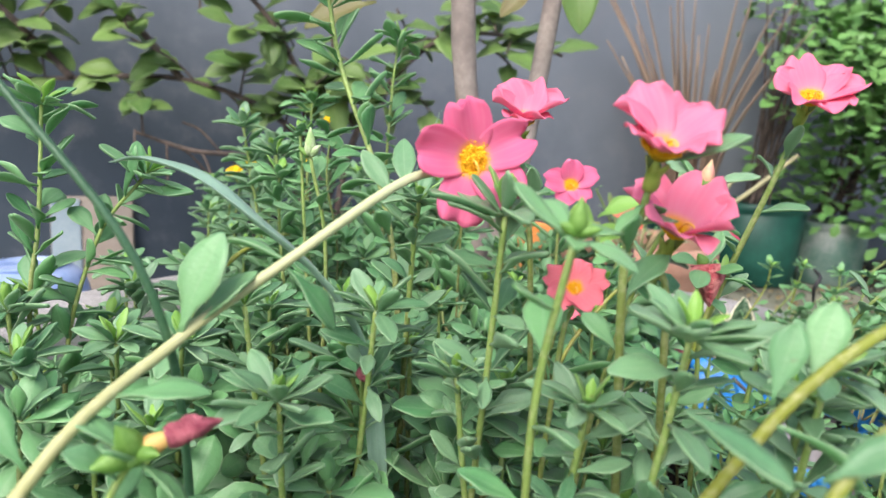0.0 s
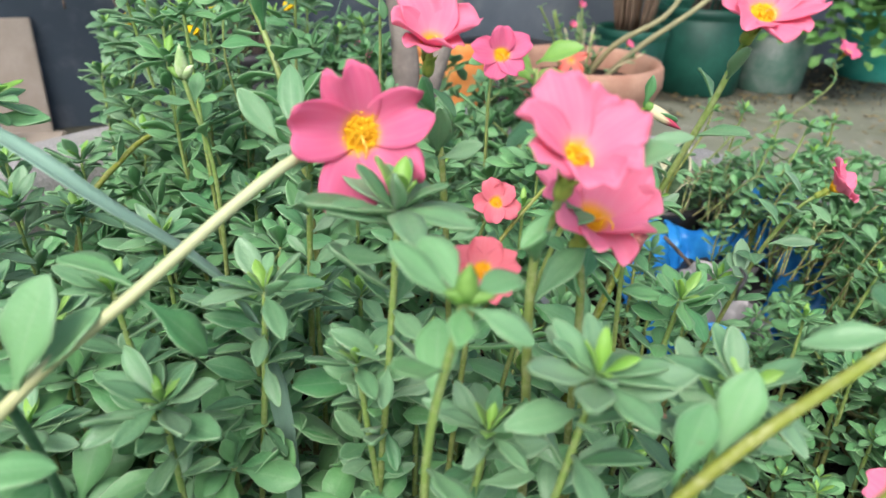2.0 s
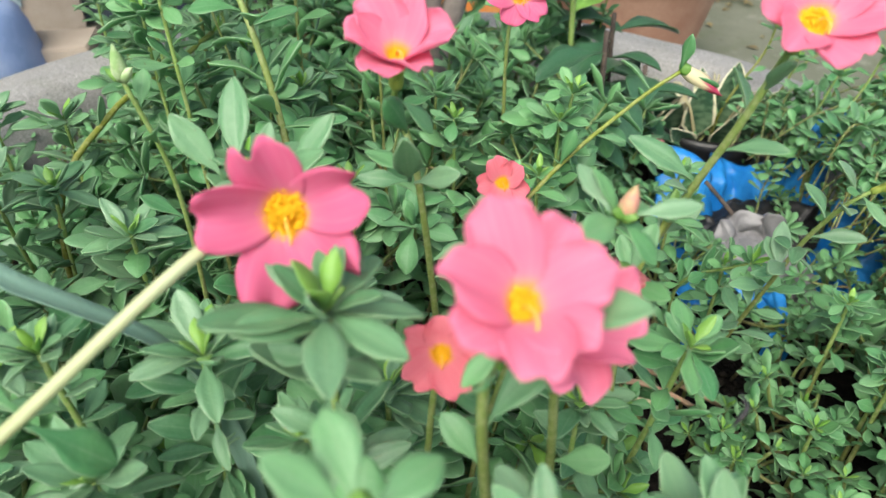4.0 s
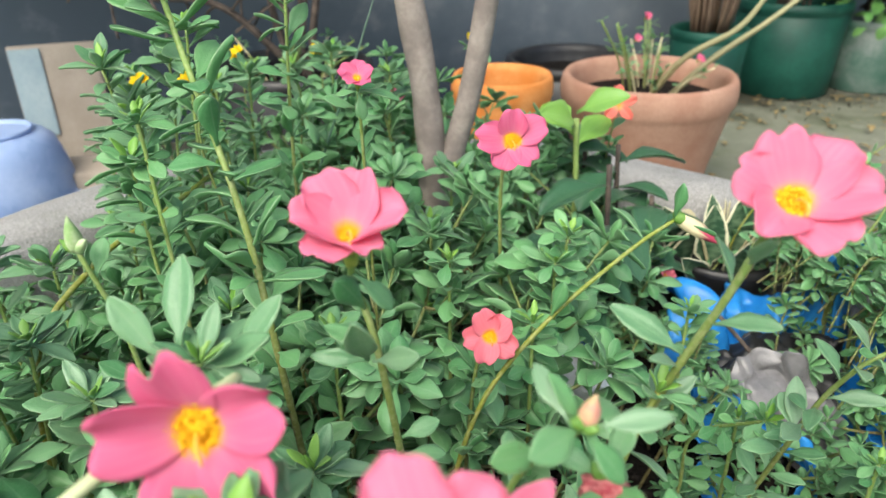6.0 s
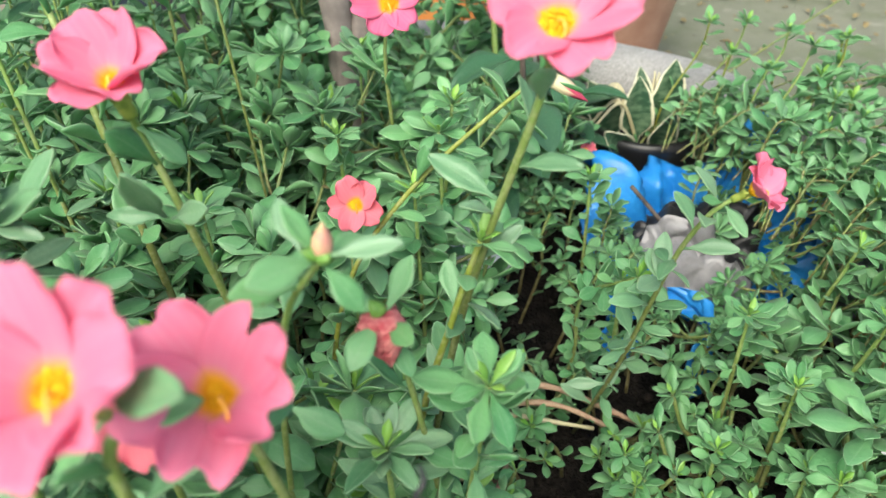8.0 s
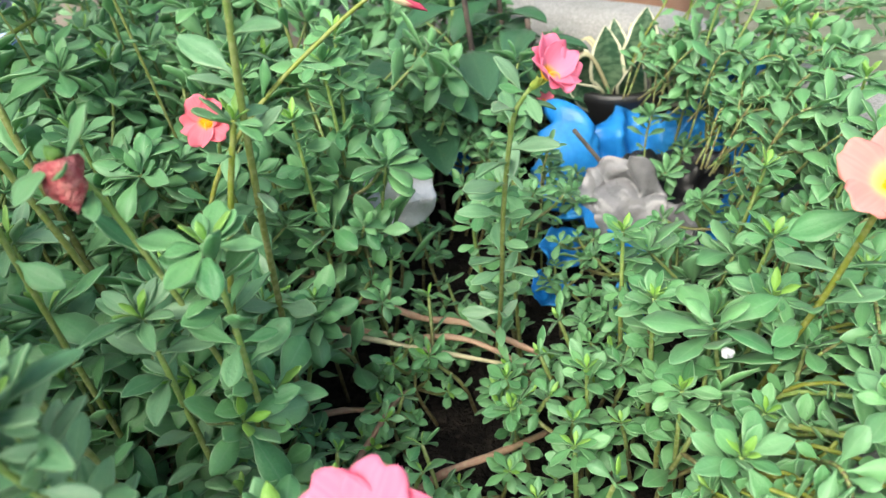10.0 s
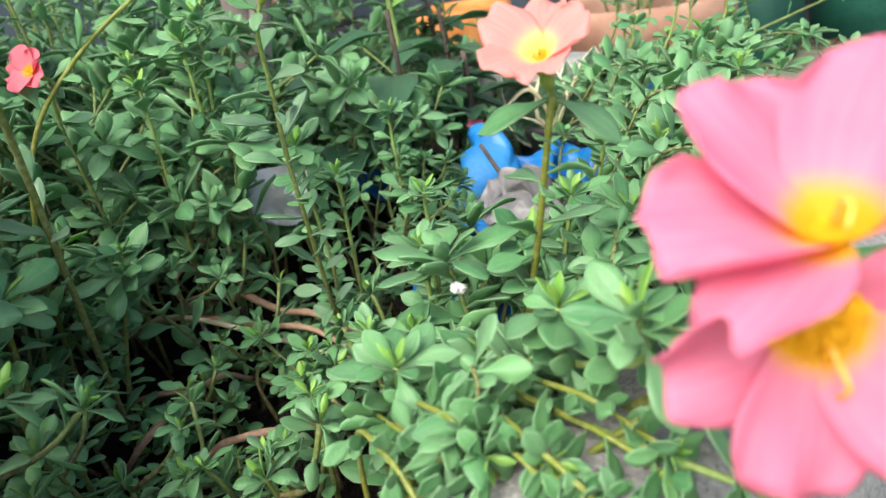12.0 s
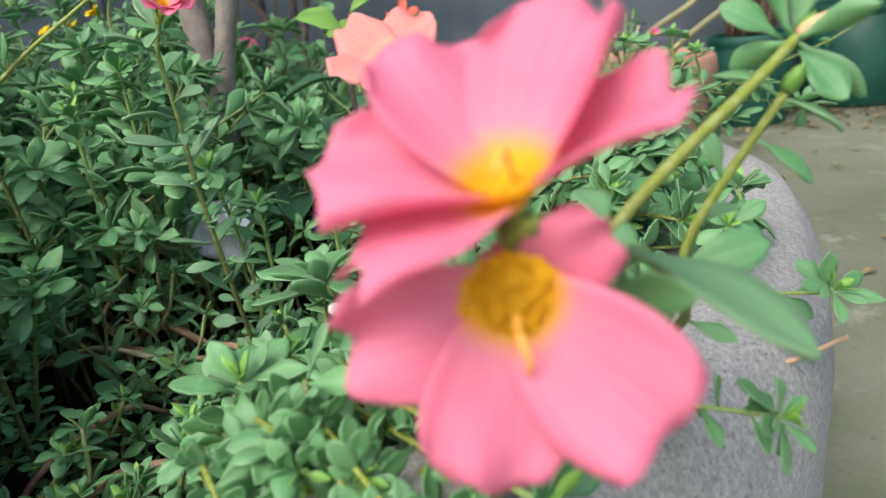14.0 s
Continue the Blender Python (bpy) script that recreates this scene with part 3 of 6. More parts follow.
def purslane(points, label, r=(0.0022, 0.0014), spots=(), size=0.013, seed=1, material=None, kind=None, droop=0.0, spread=1.0, leafy=0.262):
    """A purslane plant: an empty at its foot, a stem through the points, leaves at the spots and small crowded ones up to the height leafy. Returns it, the line of its stem and its random numbers."""
    rng = random.Random(seed)
    points = [inside(p) for p in points]
    base = Vector(points[0])
    ob = thing("purslane_plant", None, Matrix.Translation(base), label, "plant", GROUP)
    line = smooth_line([Vector(p) - base for p in points], 6)
    n = len(line)
    radii = [0.55 * (r[0] + (r[1] - r[0]) * i / (n - 1)) for i in range(n)]
    part("stem", tube("stem", line, radii, material or m_stem, 8), ob)
    leaves_on(ob, line, spots, size, rng, kind or LEAVES, spread, droop)
    more = random.Random(seed + 9000)
    bits, run, turn = [], 0.0, more.uniform(0, 6.28)
    long = kind is LONG_LEAVES
    for p, q in zip(line, line[1:]):
        run += (q - p).length
        if run < size * 0.5 or q.z + base.z > leafy or q.z + base.z < 0.135:
            continue
        run = 0.0
        ahead = (q - p).normalized()
        a = ahead.orthogonal().normalized()
        for _ in range(1 if base.x > 0.12 else 2):
            turn += 2.1 + more.uniform(-0.5, 0.5)
            out = math.cos(turn) * a + math.sin(turn) * ahead.cross(a)
            way = out + ahead * more.uniform(-0.3, 1.2)
            bits.append(((LONG_FILL if long else LEAF_FILL)[more.randrange(4)], frame_of(q, way, ahead + UP * 0.3 + Vector((more.uniform(-0.8, 0.8), more.uniform(-1.1, 0.3), 0)), size * more.uniform(0.6, 1.1))))
    if bits:
        tagged(part("foliage", joined("plant_foliage", bits, m_leaf_long_joined if long else m_leaf_joined), ob), kind="stuff")
    return ob, line, rng


# ---------------------------------------------------------------- ground, wall, kerb ring


def ground_mesh():
    rng = random.Random(4)
    n, verts, faces = 60, [], []
    edge = [math.copysign(abs(t) ** 2.6 * 40, t) for t in np.linspace(-1, 1, n)]
    for x in edge:
        for y in edge:
            near = math.exp(-((x / 3) ** 2 + (y / 3) ** 2))
            verts.append((x + 0.2, y + 0.9, 0.006 * near * noise.noise(Vector((x * 2, y * 2, 0)))))
    for i in range(n - 1):
        for j in range(n - 1):
            faces.append((i * n + j, (i + 1) * n + j, (i + 1) * n + j + 1, i * n + j + 1))
    return mesh_from("ground", verts, faces, m_floor)


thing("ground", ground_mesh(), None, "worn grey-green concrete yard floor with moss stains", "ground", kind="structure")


def box(name, size, material, bevel=0.002):
    bm = bmesh.new()
    bmesh.ops.create_cube(bm, size=1.0)
    for v in bm.verts:
        v.co = Vector((v.co.x * size[0], v.co.y * size[1], v.co.z * size[2]))
    bmesh.ops.bevel(bm, geom=bm.edges[:], offset=bevel, segments=2, affect="EDGES")
    me = bpy.data.meshes.new(name)
    bm.to_mesh(me)
    bm.free()
    me.materials.append(material)
    return me


thing("wall_north", box("wall_north", (9.0, 0.2, 2.6), m_wall, 0.01), pose(0.266, 1.708, 1.29, 0, 0, 21), "painted grey yard wall, shade coloured in towards foot and left", "wall", kind="structure")


def kerb_mesh():
    """A ring of cast concrete with a rounded, chipped top."""
    inner, outer, top = 0.314, 0.384, 0.205
    profile = [(inner, 0.0), (inner, 0.17), (inner + 0.004, 0.190), (inner + 0.011, 0.200), (inner + 0.022, top), (outer - 0.024, top), (outer - 0.012, 0.199), (outer - 0.004, 0.186), (outer, 0.165), (outer + 0.006, 0.0)]
    fine = []
    for (a, b), (c, d) in zip(profile, profile[1:]):
        for s in range(3):
            fine.append((a + (c - a) * s / 3, b + (d - b) * s / 3))
    fine.append(profile[-1])
    sides, verts, faces = 220, [], []
    for r, z in fine:
        for j in range(sides):
            w = math.tau * j / sides
            p = Vector((math.cos(w) * r, math.sin(w) * r, z))
            d = 0.005 * noise.noise(p * 9)
            p += Vector((math.cos(w), math.sin(w), 0)) * d + UP * (0.7 * d if z > 0.1 else 0)
            verts.append(p)
    for i in range(len(fine) - 1):
        for j in range(sides):
            k = (j + 1) % sides
            faces.append((i * sides + j, i * sides + k, (i + 1) * sides + k, (i + 1) * sides + j))
    return mesh_from("kerb_ring", verts, faces, m_kerb)


thing("kerb_ring", kerb_mesh(), Matrix.Translation(BED), "rough grey cast concrete ring round the flower bed", "kerb", kind="structure")


def soil_mesh():
    n, verts, faces = 48, [], []
    for i in range(n):
        for j in range(n):
            x, y = (2 * i / (n - 1) - 1) * 0.345, (2 * j / (n - 1) - 1) * 0.345
            q = max(abs(x), abs(y)) / max(1e-6, math.hypot(x, y))
            x, y = x * q, y * q
            verts.append((x, y, SOIL + 0.010 * noise.noise(Vector((x, y, 1)) * 12) + 0.006 * noise.noise(Vector((x, y, 1)) * 45)))
    for i in range(n - 1):
        for j in range(n - 1):
            faces.append((i * n + j, (i + 1) * n + j, (i + 1) * n + j + 1, i * n + j + 1))
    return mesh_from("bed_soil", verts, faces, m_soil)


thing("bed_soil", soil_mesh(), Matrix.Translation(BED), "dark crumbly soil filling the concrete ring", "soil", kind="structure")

# ---------------------------------------------------------------- the flowering plants, nearest first
def flowering(label, points, normal, diameter, material, seed, cup=(55, 5), spin=30, r=(0.0022, 0.0014), spots=(), size=0.013, stem=None, petals=5, heart=0.15, wide=0.98, collar=3, collar_size=0.011, lifts=(), kind=None, angles=(), notched=1.0, scales=(), low=5):
    """A plant whose stem ends in a flower, with a few leaves under the flower. The last point is the flower's heart."""
    heart_at = Vector(points[-1])
    n = Vector(normal).normalized()
    sink = n * (diameter * 0.40 * heart * math.tan(radians(min(50, cup[0]))))
    heart_at -= sink
    under = heart_at - n * diameter * 0.25
    pts = list(points[:-1]) + [tuple(under - n * diameter * 0.2 + Vector((0, 0, -0.001))), tuple(under)]
    ob, line, rng = purslane(pts, label, r, spots, size, seed, stem, kind)
    flower(ob, heart_at - ob.matrix_basis.translation, n, diameter, material, cup, spin, seed, petals, heart, wide, "", lifts, angles, notched, scales)
    leaves_on(ob, line, [0.08 + 0.1 * i for i in range(low)], size * 1.1, rng, kind or LEAVES)
    tip, turn = line[-1], rng.uniform(0, 6.28)
    for i in range(collar):
        w = turn + math.tau * i / collar + rng.uniform(-0.4, 0.4)
        a = n.orthogonal().normalized()
        out = math.cos(w) * a + math.sin(w) * n.cross(a)
        part("leaf", rng.choice(LEAVES), ob, frame_of(tip - n * diameter * 0.12, out - n * 0.35, n, collar_size * rng.uniform(0.8, 1.2)))
    return ob


# the flower on the long pale leaning stem
pale = flowering("purslane with a rose-pink open flower on a long pale leaning stem", [(-0.145, -0.01, 0.13), (-0.135, 0.0, 0.235), (-0.112, 0.030, 0.293), (-0.0945, 0.058, 0.3125), (-0.074, 0.070, 0.328), (-0.048, 0.090, 0.346), (-0.032, 0.098, 0.351)],
                 (0.05, -0.94, 0.20), 0.0345, m_rose, 11, (38, 10), 33, (0.0027, 0.0021), (), 0.016, m_stem_pale, collar=0, heart=0.20, wide=0.76, low=0, angles=(100, 22, -36, -108, 178), scales=(0.95, 1.0, 1.0, 1.08, 1.05), notched=1.6)
pale_base = pale.matrix_basis.translation
for at_, way, up_, size_ in (((-0.0945, 0.058, 0.3125), (0.30, 0.12, 0.9), (-0.2, -1, 0.2), 0.026), ((-0.093, 0.060, 0.313), (0.6, 0.3, 0.75), (-0.6, -0.6, 0.5), 0.021), ((-0.102, 0.045, 0.305), (0.9, 0.1, 0.12), (0, -0.3, 1), 0.019),
                             ((-0.074, 0.070, 0.327), (0.6, 0.1, -0.7), (0.3, -0.5, 1), 0.020), ((-0.074, 0.071, 0.328), (-0.75, 0.35, 0.25), (0.2, 0.2, 1), 0.020), ((-0.112, 0.032, 0.295), (-0.6, 0.1, 0.7), (0.2, -0.5, 1), 0.020)):
    part("leaf", LEAVES[0], pale, frame_of(Vector(at_) - pale_base, way, up_, size_))

DOUBLE = flowering("purslane with a full pink cupped flower", [(0.012, 0.085, 0.12), (0.008, 0.080, 0.25), (0.003, 0.074, 0.325), (0.007, 0.066, 0.357)], (0.06, -0.50, 0.91), 0.0322, m_pink, 12, (56, 16), 10, (0.0024, 0.0015), (0.3, 0.42, 0.55, 0.7), 0.015, petals=7, heart=0.20, wide=0.70, collar=2, collar_size=0.013, lifts=(0, 6, -2, 6, 0, 6, -3), notched=0.4)
flowering("purslane with a wide pink flower under another flower", [(0.03, 0.1, 0.12), (0.024, 0.098, 0.24), (0.018, 0.088, 0.318), (0.0172, 0.083, 0.3365)], (0.14, -0.50, 0.85), 0.0340, m_pink, 13, (46, 20), 40, (0.0022, 0.0014), (0.35, 0.5, 0.65), 0.015, collar=2, heart=0.14, wide=0.84, lifts=(10, -6, 8, -3, 12), notched=2.0)
CUPPED = flowering("purslane with a pale pink cup-shaped flower", [(0.0, 0.17, 0.12), (-0.004, 0.162, 0.24), (-0.010, 0.150, 0.325), (-0.0145, 0.145, 0.362)], (0.05, -0.43, 0.90), 0.0322, m_pink, 14, (56, 18), 0, (0.0022, 0.0014), (0.3, 0.4, 0.52, 0.62), 0.015, petals=6, wide=0.84, collar=1, collar_size=0.015, lifts=(0, 10, 4, 6, -2, 0), notched=0.9, scales=(1.0, 1.05, 1.05, 1.0, 0.82, 0.82))
flowering("purslane with a deep rose five-petalled flower", [(0.03, 0.325, 0.12), (0.028, 0.318, 0.22), (0.026, 0.312, 0.30), (0.03, 0.305, 0.329)], (0.02, -0.92, 0.38), 0.033, m_rose, 15, (40, 0), 23, (0.002, 0.0013), (0.3, 0.45, 0.6, 0.75), 0.016, heart=0.17, wide=0.9)
flowering("purslane with an open pink flower on a leaning stem", [(0.03, 0.19, 0.12), (0.05, 0.172, 0.25), (0.061, 0.161, 0.305), (0.0705, 0.152, 0.343), (0.0735, 0.139, 0.3722)], (-0.02, -0.60, 0.80), 0.0330, m_pink, 16, (44, 12), 48, (0.0024, 0.0015), (0.3, 0.38, 0.46, 0.54, 0.62, 0.70), 0.018, petals=6, heart=0.195, wide=0.86, collar=0, notched=0.9, lifts=(0, 6, -2, 4, 0, 5), kind=LONG_LEAVES)
flowering("purslane with a small coral-pink flower", [(0.008, 0.25, 0.12), (0.010, 0.243, 0.2), (0.014, 0.232, 0.26), (0.019, 0.222, 0.283)], (-0.02, -0.82, 0.57), 0.0225, m_coral, 17, (40, 2), 40, (0.0018, 0.0012), (0.3, 0.5, 0.7), 0.014, heart=0.17)
flowering("purslane with a small coral flower half hidden by leaves", [(-0.012, 0.115, 0.12), (-0.010, 0.108, 0.22), (-0.006, 0.1, 0.298), (-0.004, 0.095, 0.3185)], (-0.1, -0.7, 0.7), 0.020, m_coral, 18, (42, 5), 15, (0.0018, 0.0012), (0.4, 0.6, 0.75), 0.014, heart=0.17)
flowering("purslane with a pink flower turned sideways", [(0.112, 0.25, 0.12), (0.121, 0.225, 0.19), (0.126, 0.210, 0.241), (0.130, 0.203, 0.270), (0.1335, 0.196, 0.288), (0.144, 0.189, 0.303)], (0.62, -0.42, 0.66), 0.0235, m_pink, 19, (58, 18), 15, (0.0019, 0.0013), (0.3, 0.42, 0.52, 0.6, 0.68, 0.76, 0.84, 0.9), 0.017, petals=6, wide=1.05, collar=2, kind=LONG_LEAVES)
flowering("purslane with a pale salmon flower and a yellow heart", [(0.205, 0.18, 0.14), (0.214, 0.168, 0.2), (0.221, 0.161, 0.235), (0.227, 0.156, 0.268), (0.226, 0.151, 0.281)], (-0.10, -0.50, 0.86), 0.031, m_salmon, 20, (44, 12), 12, (0.002, 0.0014), (0.25, 0.45), 0.016, m_stem_olive, heart=0.12, wide=0.92, collar=2, collar_size=0.018, notched=0.35)
flowering("purslane with a pink flower low beside the bed's gap", [(0.085, 0.085, 0.12), (0.088, 0.078, 0.18), (0.098, 0.074, 0.235), (0.1025, 0.069, 0.262)], (0.1, -0.5, 0.86), 0.032, m_pink, 21, (50, 8), 60, (0.0022, 0.0015), (0.3, 0.5), 0.015, heart=0.16)
flowering("purslane with a large drooping pink flower at the bed's rim", [(0.262, 0.16, 0.17), (0.268, 0.125, 0.215), (0.2665, 0.090, 0.2515), (0.2648, 0.063, 0.2632)], (0.10, -1.0, -0.05), 0.0420, m_pink, 22, (34, 8), 33, (0.0022, 0.0016), (), 0.017, heart=0.18, wide=0.80, collar=0, lifts=(-10, -40, 0, -4, 0), angles=(30, 108, 186, 262, 322), scales=(0.62, 0.28, 0.95, 1.0, 1.05), low=0, notched=1.5)
SKYWARD = flowering("purslane with a large pink flower tilted to the sky", [(0.285, 0.17, 0.17), (0.284, 0.14, 0.22), (0.277, 0.095, 0.256), (0.2655, 0.0645, 0.2752)], (-0.05, -0.20, 0.98), 0.0400, m_pink, 23, (52, 22), 18, (0.0022, 0.0016), (), 0.017, m_stem_olive, heart=0.11, wide=0.80, collar=0, lifts=(-18, 8, 4, -20, -31), angles=(14, 76, 146, 206, 251), scales=(0.92, 1.2, 1.3, 1.15, 0.94), low=0)
flowering("purslane with a small far coral flower", [(0.125, 0.45, 0.12), (0.13, 0.447, 0.15), (0.138, 0.44, 0.175), (0.146, 0.435, 0.187)], (0.45, -0.5, 0.7), 0.0185, m_coral, 24, (52, 16), 15, (0.0014, 0.001), (0.4, 0.7), 0.012, collar=2)
flowering("purslane with a rose flower in the back of the bed", [(-0.06, 0.585, 0.12), (-0.058, 0.582, 0.2), (-0.055, 0.579, 0.25), (-0.052, 0.575, 0.274)], (0.55, -0.4, 0.7), 0.029, m_rose, 25, (52, 14), 15, (0.0016, 0.001), (0.3, 0.5, 0.7), 0.015)
flowering("purslane with a bright coral flower near the pot", [(0.12, 0.525, 0.14), (0.115, 0.52, 0.22), (0.117, 0.514, 0.268), (0.119, 0.509, 0.286)], (-0.2, -0.88, 0.35), 0.030, m_coral_orange, 26, (30, -5), 20, (0.0016, 0.001), (0.3, 0.5, 0.7), 0.015, heart=0.07, wide=0.52, notched=0.0)
flowering("purslane with a small pink flower high on a thin stem", [(-0.03, 0.29, 0.12), (-0.031, 0.283, 0.25), (-0.03, 0.272, 0.335), (-0.029, 0.264, 0.366)], (0.1, -0.6, 0.75), 0.0165, m_rose, 27, (50, 12), 15, (0.0014, 0.001), (0.5, 0.65, 0.8), 0.014)
flowering("purslane with a small rose flower leaning over the kerb", [(0.385, 0.62, 0.10), (0.41, 0.64, 0.17), (0.44, 0.667, 0.225), (0.466, 0.687, 0.264)], (0.25, -0.5, 0.8), 0.033, m_rose, 28, (52, 14), 15, (0.0018, 0.0012), (0.3, 0.5, 0.7), 0.015)


def yellow_herb(place, seed, size=0.019):
    rng = random.Random(seed)
    x, y, z = place
    ob = flowering("slender herb with a small yellow flower", [(x + rng.uniform(-0.02, 0.02), y + 0.01, SOIL), (x + rng.uniform(-0.015, 0.015), y, z - 0.09), (x, y, z - 0.03), (x, y, z)], (rng.uniform(-0.4, 0.4), -0.5, 0.8), size, m_yellow, seed, (62, 30), 10, (0.0012, 0.0008), (0.4, 0.55, 0.65, 0.75, 0.85, 0.93), 0.017, heart=0.08)
    ob.name = "yellow_herb"
    return tagged(ob, group="yellow flowering herbs")


for i, spot in enumerate(((-0.110, 0.587, 0.295), (-0.164, 0.479, 0.292), (-0.209, 0.475, 0.298), (-0.105, 0.300, 0.352), (-0.225, 0.575, 0.30), (-0.158, 0.53, 0.305), (0.015, 0.60, 0.30))):
    yellow_herb((spot[0], spot[1], spot[2] + (0.014 if i != 3 else 0.004)), 40 + i, 0.019 if i != 3 else 0.011)


# ---------------------------------------------------------------- buds and withered flowers
def bud_at(parent, place, way, length, radius, material, name="bud", lobes=0.03, seed=0, foot=0.25):
    z = Vector(way).normalized()
    m = Matrix.Translation(place) @ z.to_track_quat("Z", "Y").to_matrix().to_4x4()
    return part(name, ellipsoid(name, length, radius, material, lobes, seed, 0.9, foot), parent, m)


def budding(label, points, buds, spots=(), size=0.013, seed=1, r=(0.0018, 0.0012), leaves=4, stem=None):
    """A plant that ends in buds: rows of direction, length, radius, material."""
    ob, line, rng = purslane(points, label, r, spots, size, seed, stem)
    tip = line[-1]
    ahead = (line[-1] - line[-2]).normalized()
    for way, length, radius, material in buds:
        bud_at(ob, tip, way, length, radius, material, seed=seed)
    if leaves:
        rosette(ob, tip - ahead * 0.001, ahead, size, rng, LEAVES, ((leaves, 18, 0.9),), 0)
    return ob


budding("purslane with a cluster of slim green buds", [(-0.095, 0.185, 0.12), (-0.087, 0.18, 0.24), (-0.083, 0.172, 0.31), (-0.088, 0.167, 0.347)], (((0.05, -0.1, 1), 0.010, 0.0021, m_bud_pale), ((0.8, -0.3, 0.7), 0.006, 0.0016, m_bud_pale), ((-0.8, 0.1, 0.5), 0.005, 0.0016, m_bud)), (0.6, 0.8, 0.9), 0.014, 31, leaves=0)
PAIR = budding("purslane with a pink-tipped bud pair between leaves", [(0.0, 0.135, 0.12), (0.006, 0.126, 0.24), (0.018, 0.114, 0.318), (0.031, 0.105, 0.346)], (((0.15, -0.1, 1), 0.0072, 0.0019, m_bud_pink), ((0.5, -0.9, 0.3), 0.0035, 0.0016, m_bud), ((-0.8, -0.4, 0.5), 0.004, 0.0015, m_bud)), (0.4, 0.55, 0.7, 0.85), 0.015, 32, leaves=4)
budding("purslane with a fat green bud in a leaf rosette", [(-0.02, 0.07, 0.12), (-0.018, 0.062, 0.23), (-0.019, 0.052, 0.30), (-0.014, 0.0445, 0.341)], (((0.05, -0.2, 1), 0.0070, 0.0019, m_bud), ((0.9, -0.3, 0.2), 0.0050, 0.0013, m_bud), ((-0.8, -0.3, 0.4), 0.0042, 0.0014, m_bud)), (0.45, 0.55, 0.66, 0.76, 0.86), 0.0165, 33, (0.0021, 0.0014), 5)
ob = budding("purslane with a closed cream and crimson flower", [(0.0, 0.200, 0.12), (0.002, 0.206, 0.20), (0.014, 0.214, 0.254), (0.038, 0.226, 0.285), (0.070, 0.241, 0.308), (0.088, 0.248, 0.318)], (((-0.3, 0, 0.9), 0.004, 0.0018, m_bud),), (0.15, 0.25, 0.33, 0.4, 0.47, 0.55, 0.62, 0.7, 0.85), 0.016, 34, (0.0022, 0.0013), 3, m_stem_olive)
tip = Vector((0.088, 0.248, 0.318)) - ob.matrix_basis.translation
bud_at(ob, tip, (0.84, -0.2, -0.50), 0.0185, 0.0029, m_closed, "closed_flower", 0.10, 3, 0.2)
bud_at(ob, tip + Vector((-0.001, 0, 0.0008)), (0.84, -0.2, -0.50), 0.006, 0.0024, m_bud, "calyx", 0.05, 4)
ob = budding("purslane with a crumpled withered pink flower", [(0.05, 0.14, 0.12), (0.047, 0.133, 0.23), (0.041, 0.124, 0.30), (0.038, 0.117, 0.322)], (((-0.5, 0.2, 0.7), 0.004, 0.0018, m_bud),), (0.4, 0.6, 0.8), 0.014, 35)
bud_at(ob, Vector((0.038, 0.117, 0.322)) - ob.matrix_basis.translation, (0.1, -0.25, -0.95), 0.0125, 0.0044, m_wilted, "withered_flower", 0.22, 5, 0.32)
ob = budding("purslane with green buds and a withered dark red flower", [(-0.12, 0.03, 0.12), (-0.112, 0.03, 0.22), (-0.102, 0.035, 0.28), (-0.095, 0.038, 0.297)], (((-0.2, -0.5, 0.85), 0.0085, 0.0026, m_bud), ((-0.7, -0.7, -0.1), 0.009, 0.0025, m_bud), ((0.7, -0.4, 0.15), 0.007, 0.0018, m_bud), ((0.1, -0.9, -0.3), 0.004, 0.0022, m_bud)), (0.5, 0.7, 0.85), 0.016, 36)
tip = Vector((-0.095, 0.038, 0.297)) - ob.matrix_basis.translation
bud_at(ob, tip, (0.85, 0.15, 0.40), 0.0088, 0.0022, m_wilted_base, "withered_foot", 0.06, 6)
bud_at(ob, tip + Vector((0.0058, 0.001, 0.0028)), (0.9, 0.15, 0.30), 0.0105, 0.0024, m_wilted_dark, "withered_flower", 0.25, 7, 0.3)
budding("purslane with a wilted red bud under leaves", [(-0.075, 0.14, 0.12), (-0.07, 0.132, 0.2), (-0.063, 0.121, 0.262), (-0.062, 0.116, 0.285)], (((0.4, -0.7, 0.2), 0.008, 0.0025, m_wilted_dark),), (0.5, 0.7, 0.85), 0.014, 37)
RIM = budding("purslane with a bud and leaves over the bed's rim", [(0.25, 0.12, 0.17), (0.258, 0.108, 0.225), (0.2729, 0.1076, 0.2542), (0.2999, 0.1342, 0.2744), (0.307, 0.143, 0.2795)], (((0.75, -0.3, 0.5), 0.0085, 0.0016, m_bud_pink), ((0.5, 0.4, 0.6), 0.006, 0.0014, m_bud)), (), 0.0175, 38, (0.0024, 0.0018), 4, m_stem_olive)
budding("purslane with olive stems leaning over the rim", [(0.27, 0.145, 0.17), (0.277, 0.138, 0.22), (0.2886, 0.1367, 0.2454), (0.3048, 0.1396, 0.2702)], (((0.4, -0.3, 0.8), 0.006, 0.0018, m_bud),), (0.15,), 0.015, 39, (0.0022, 0.0016), 2, m_stem_olive)

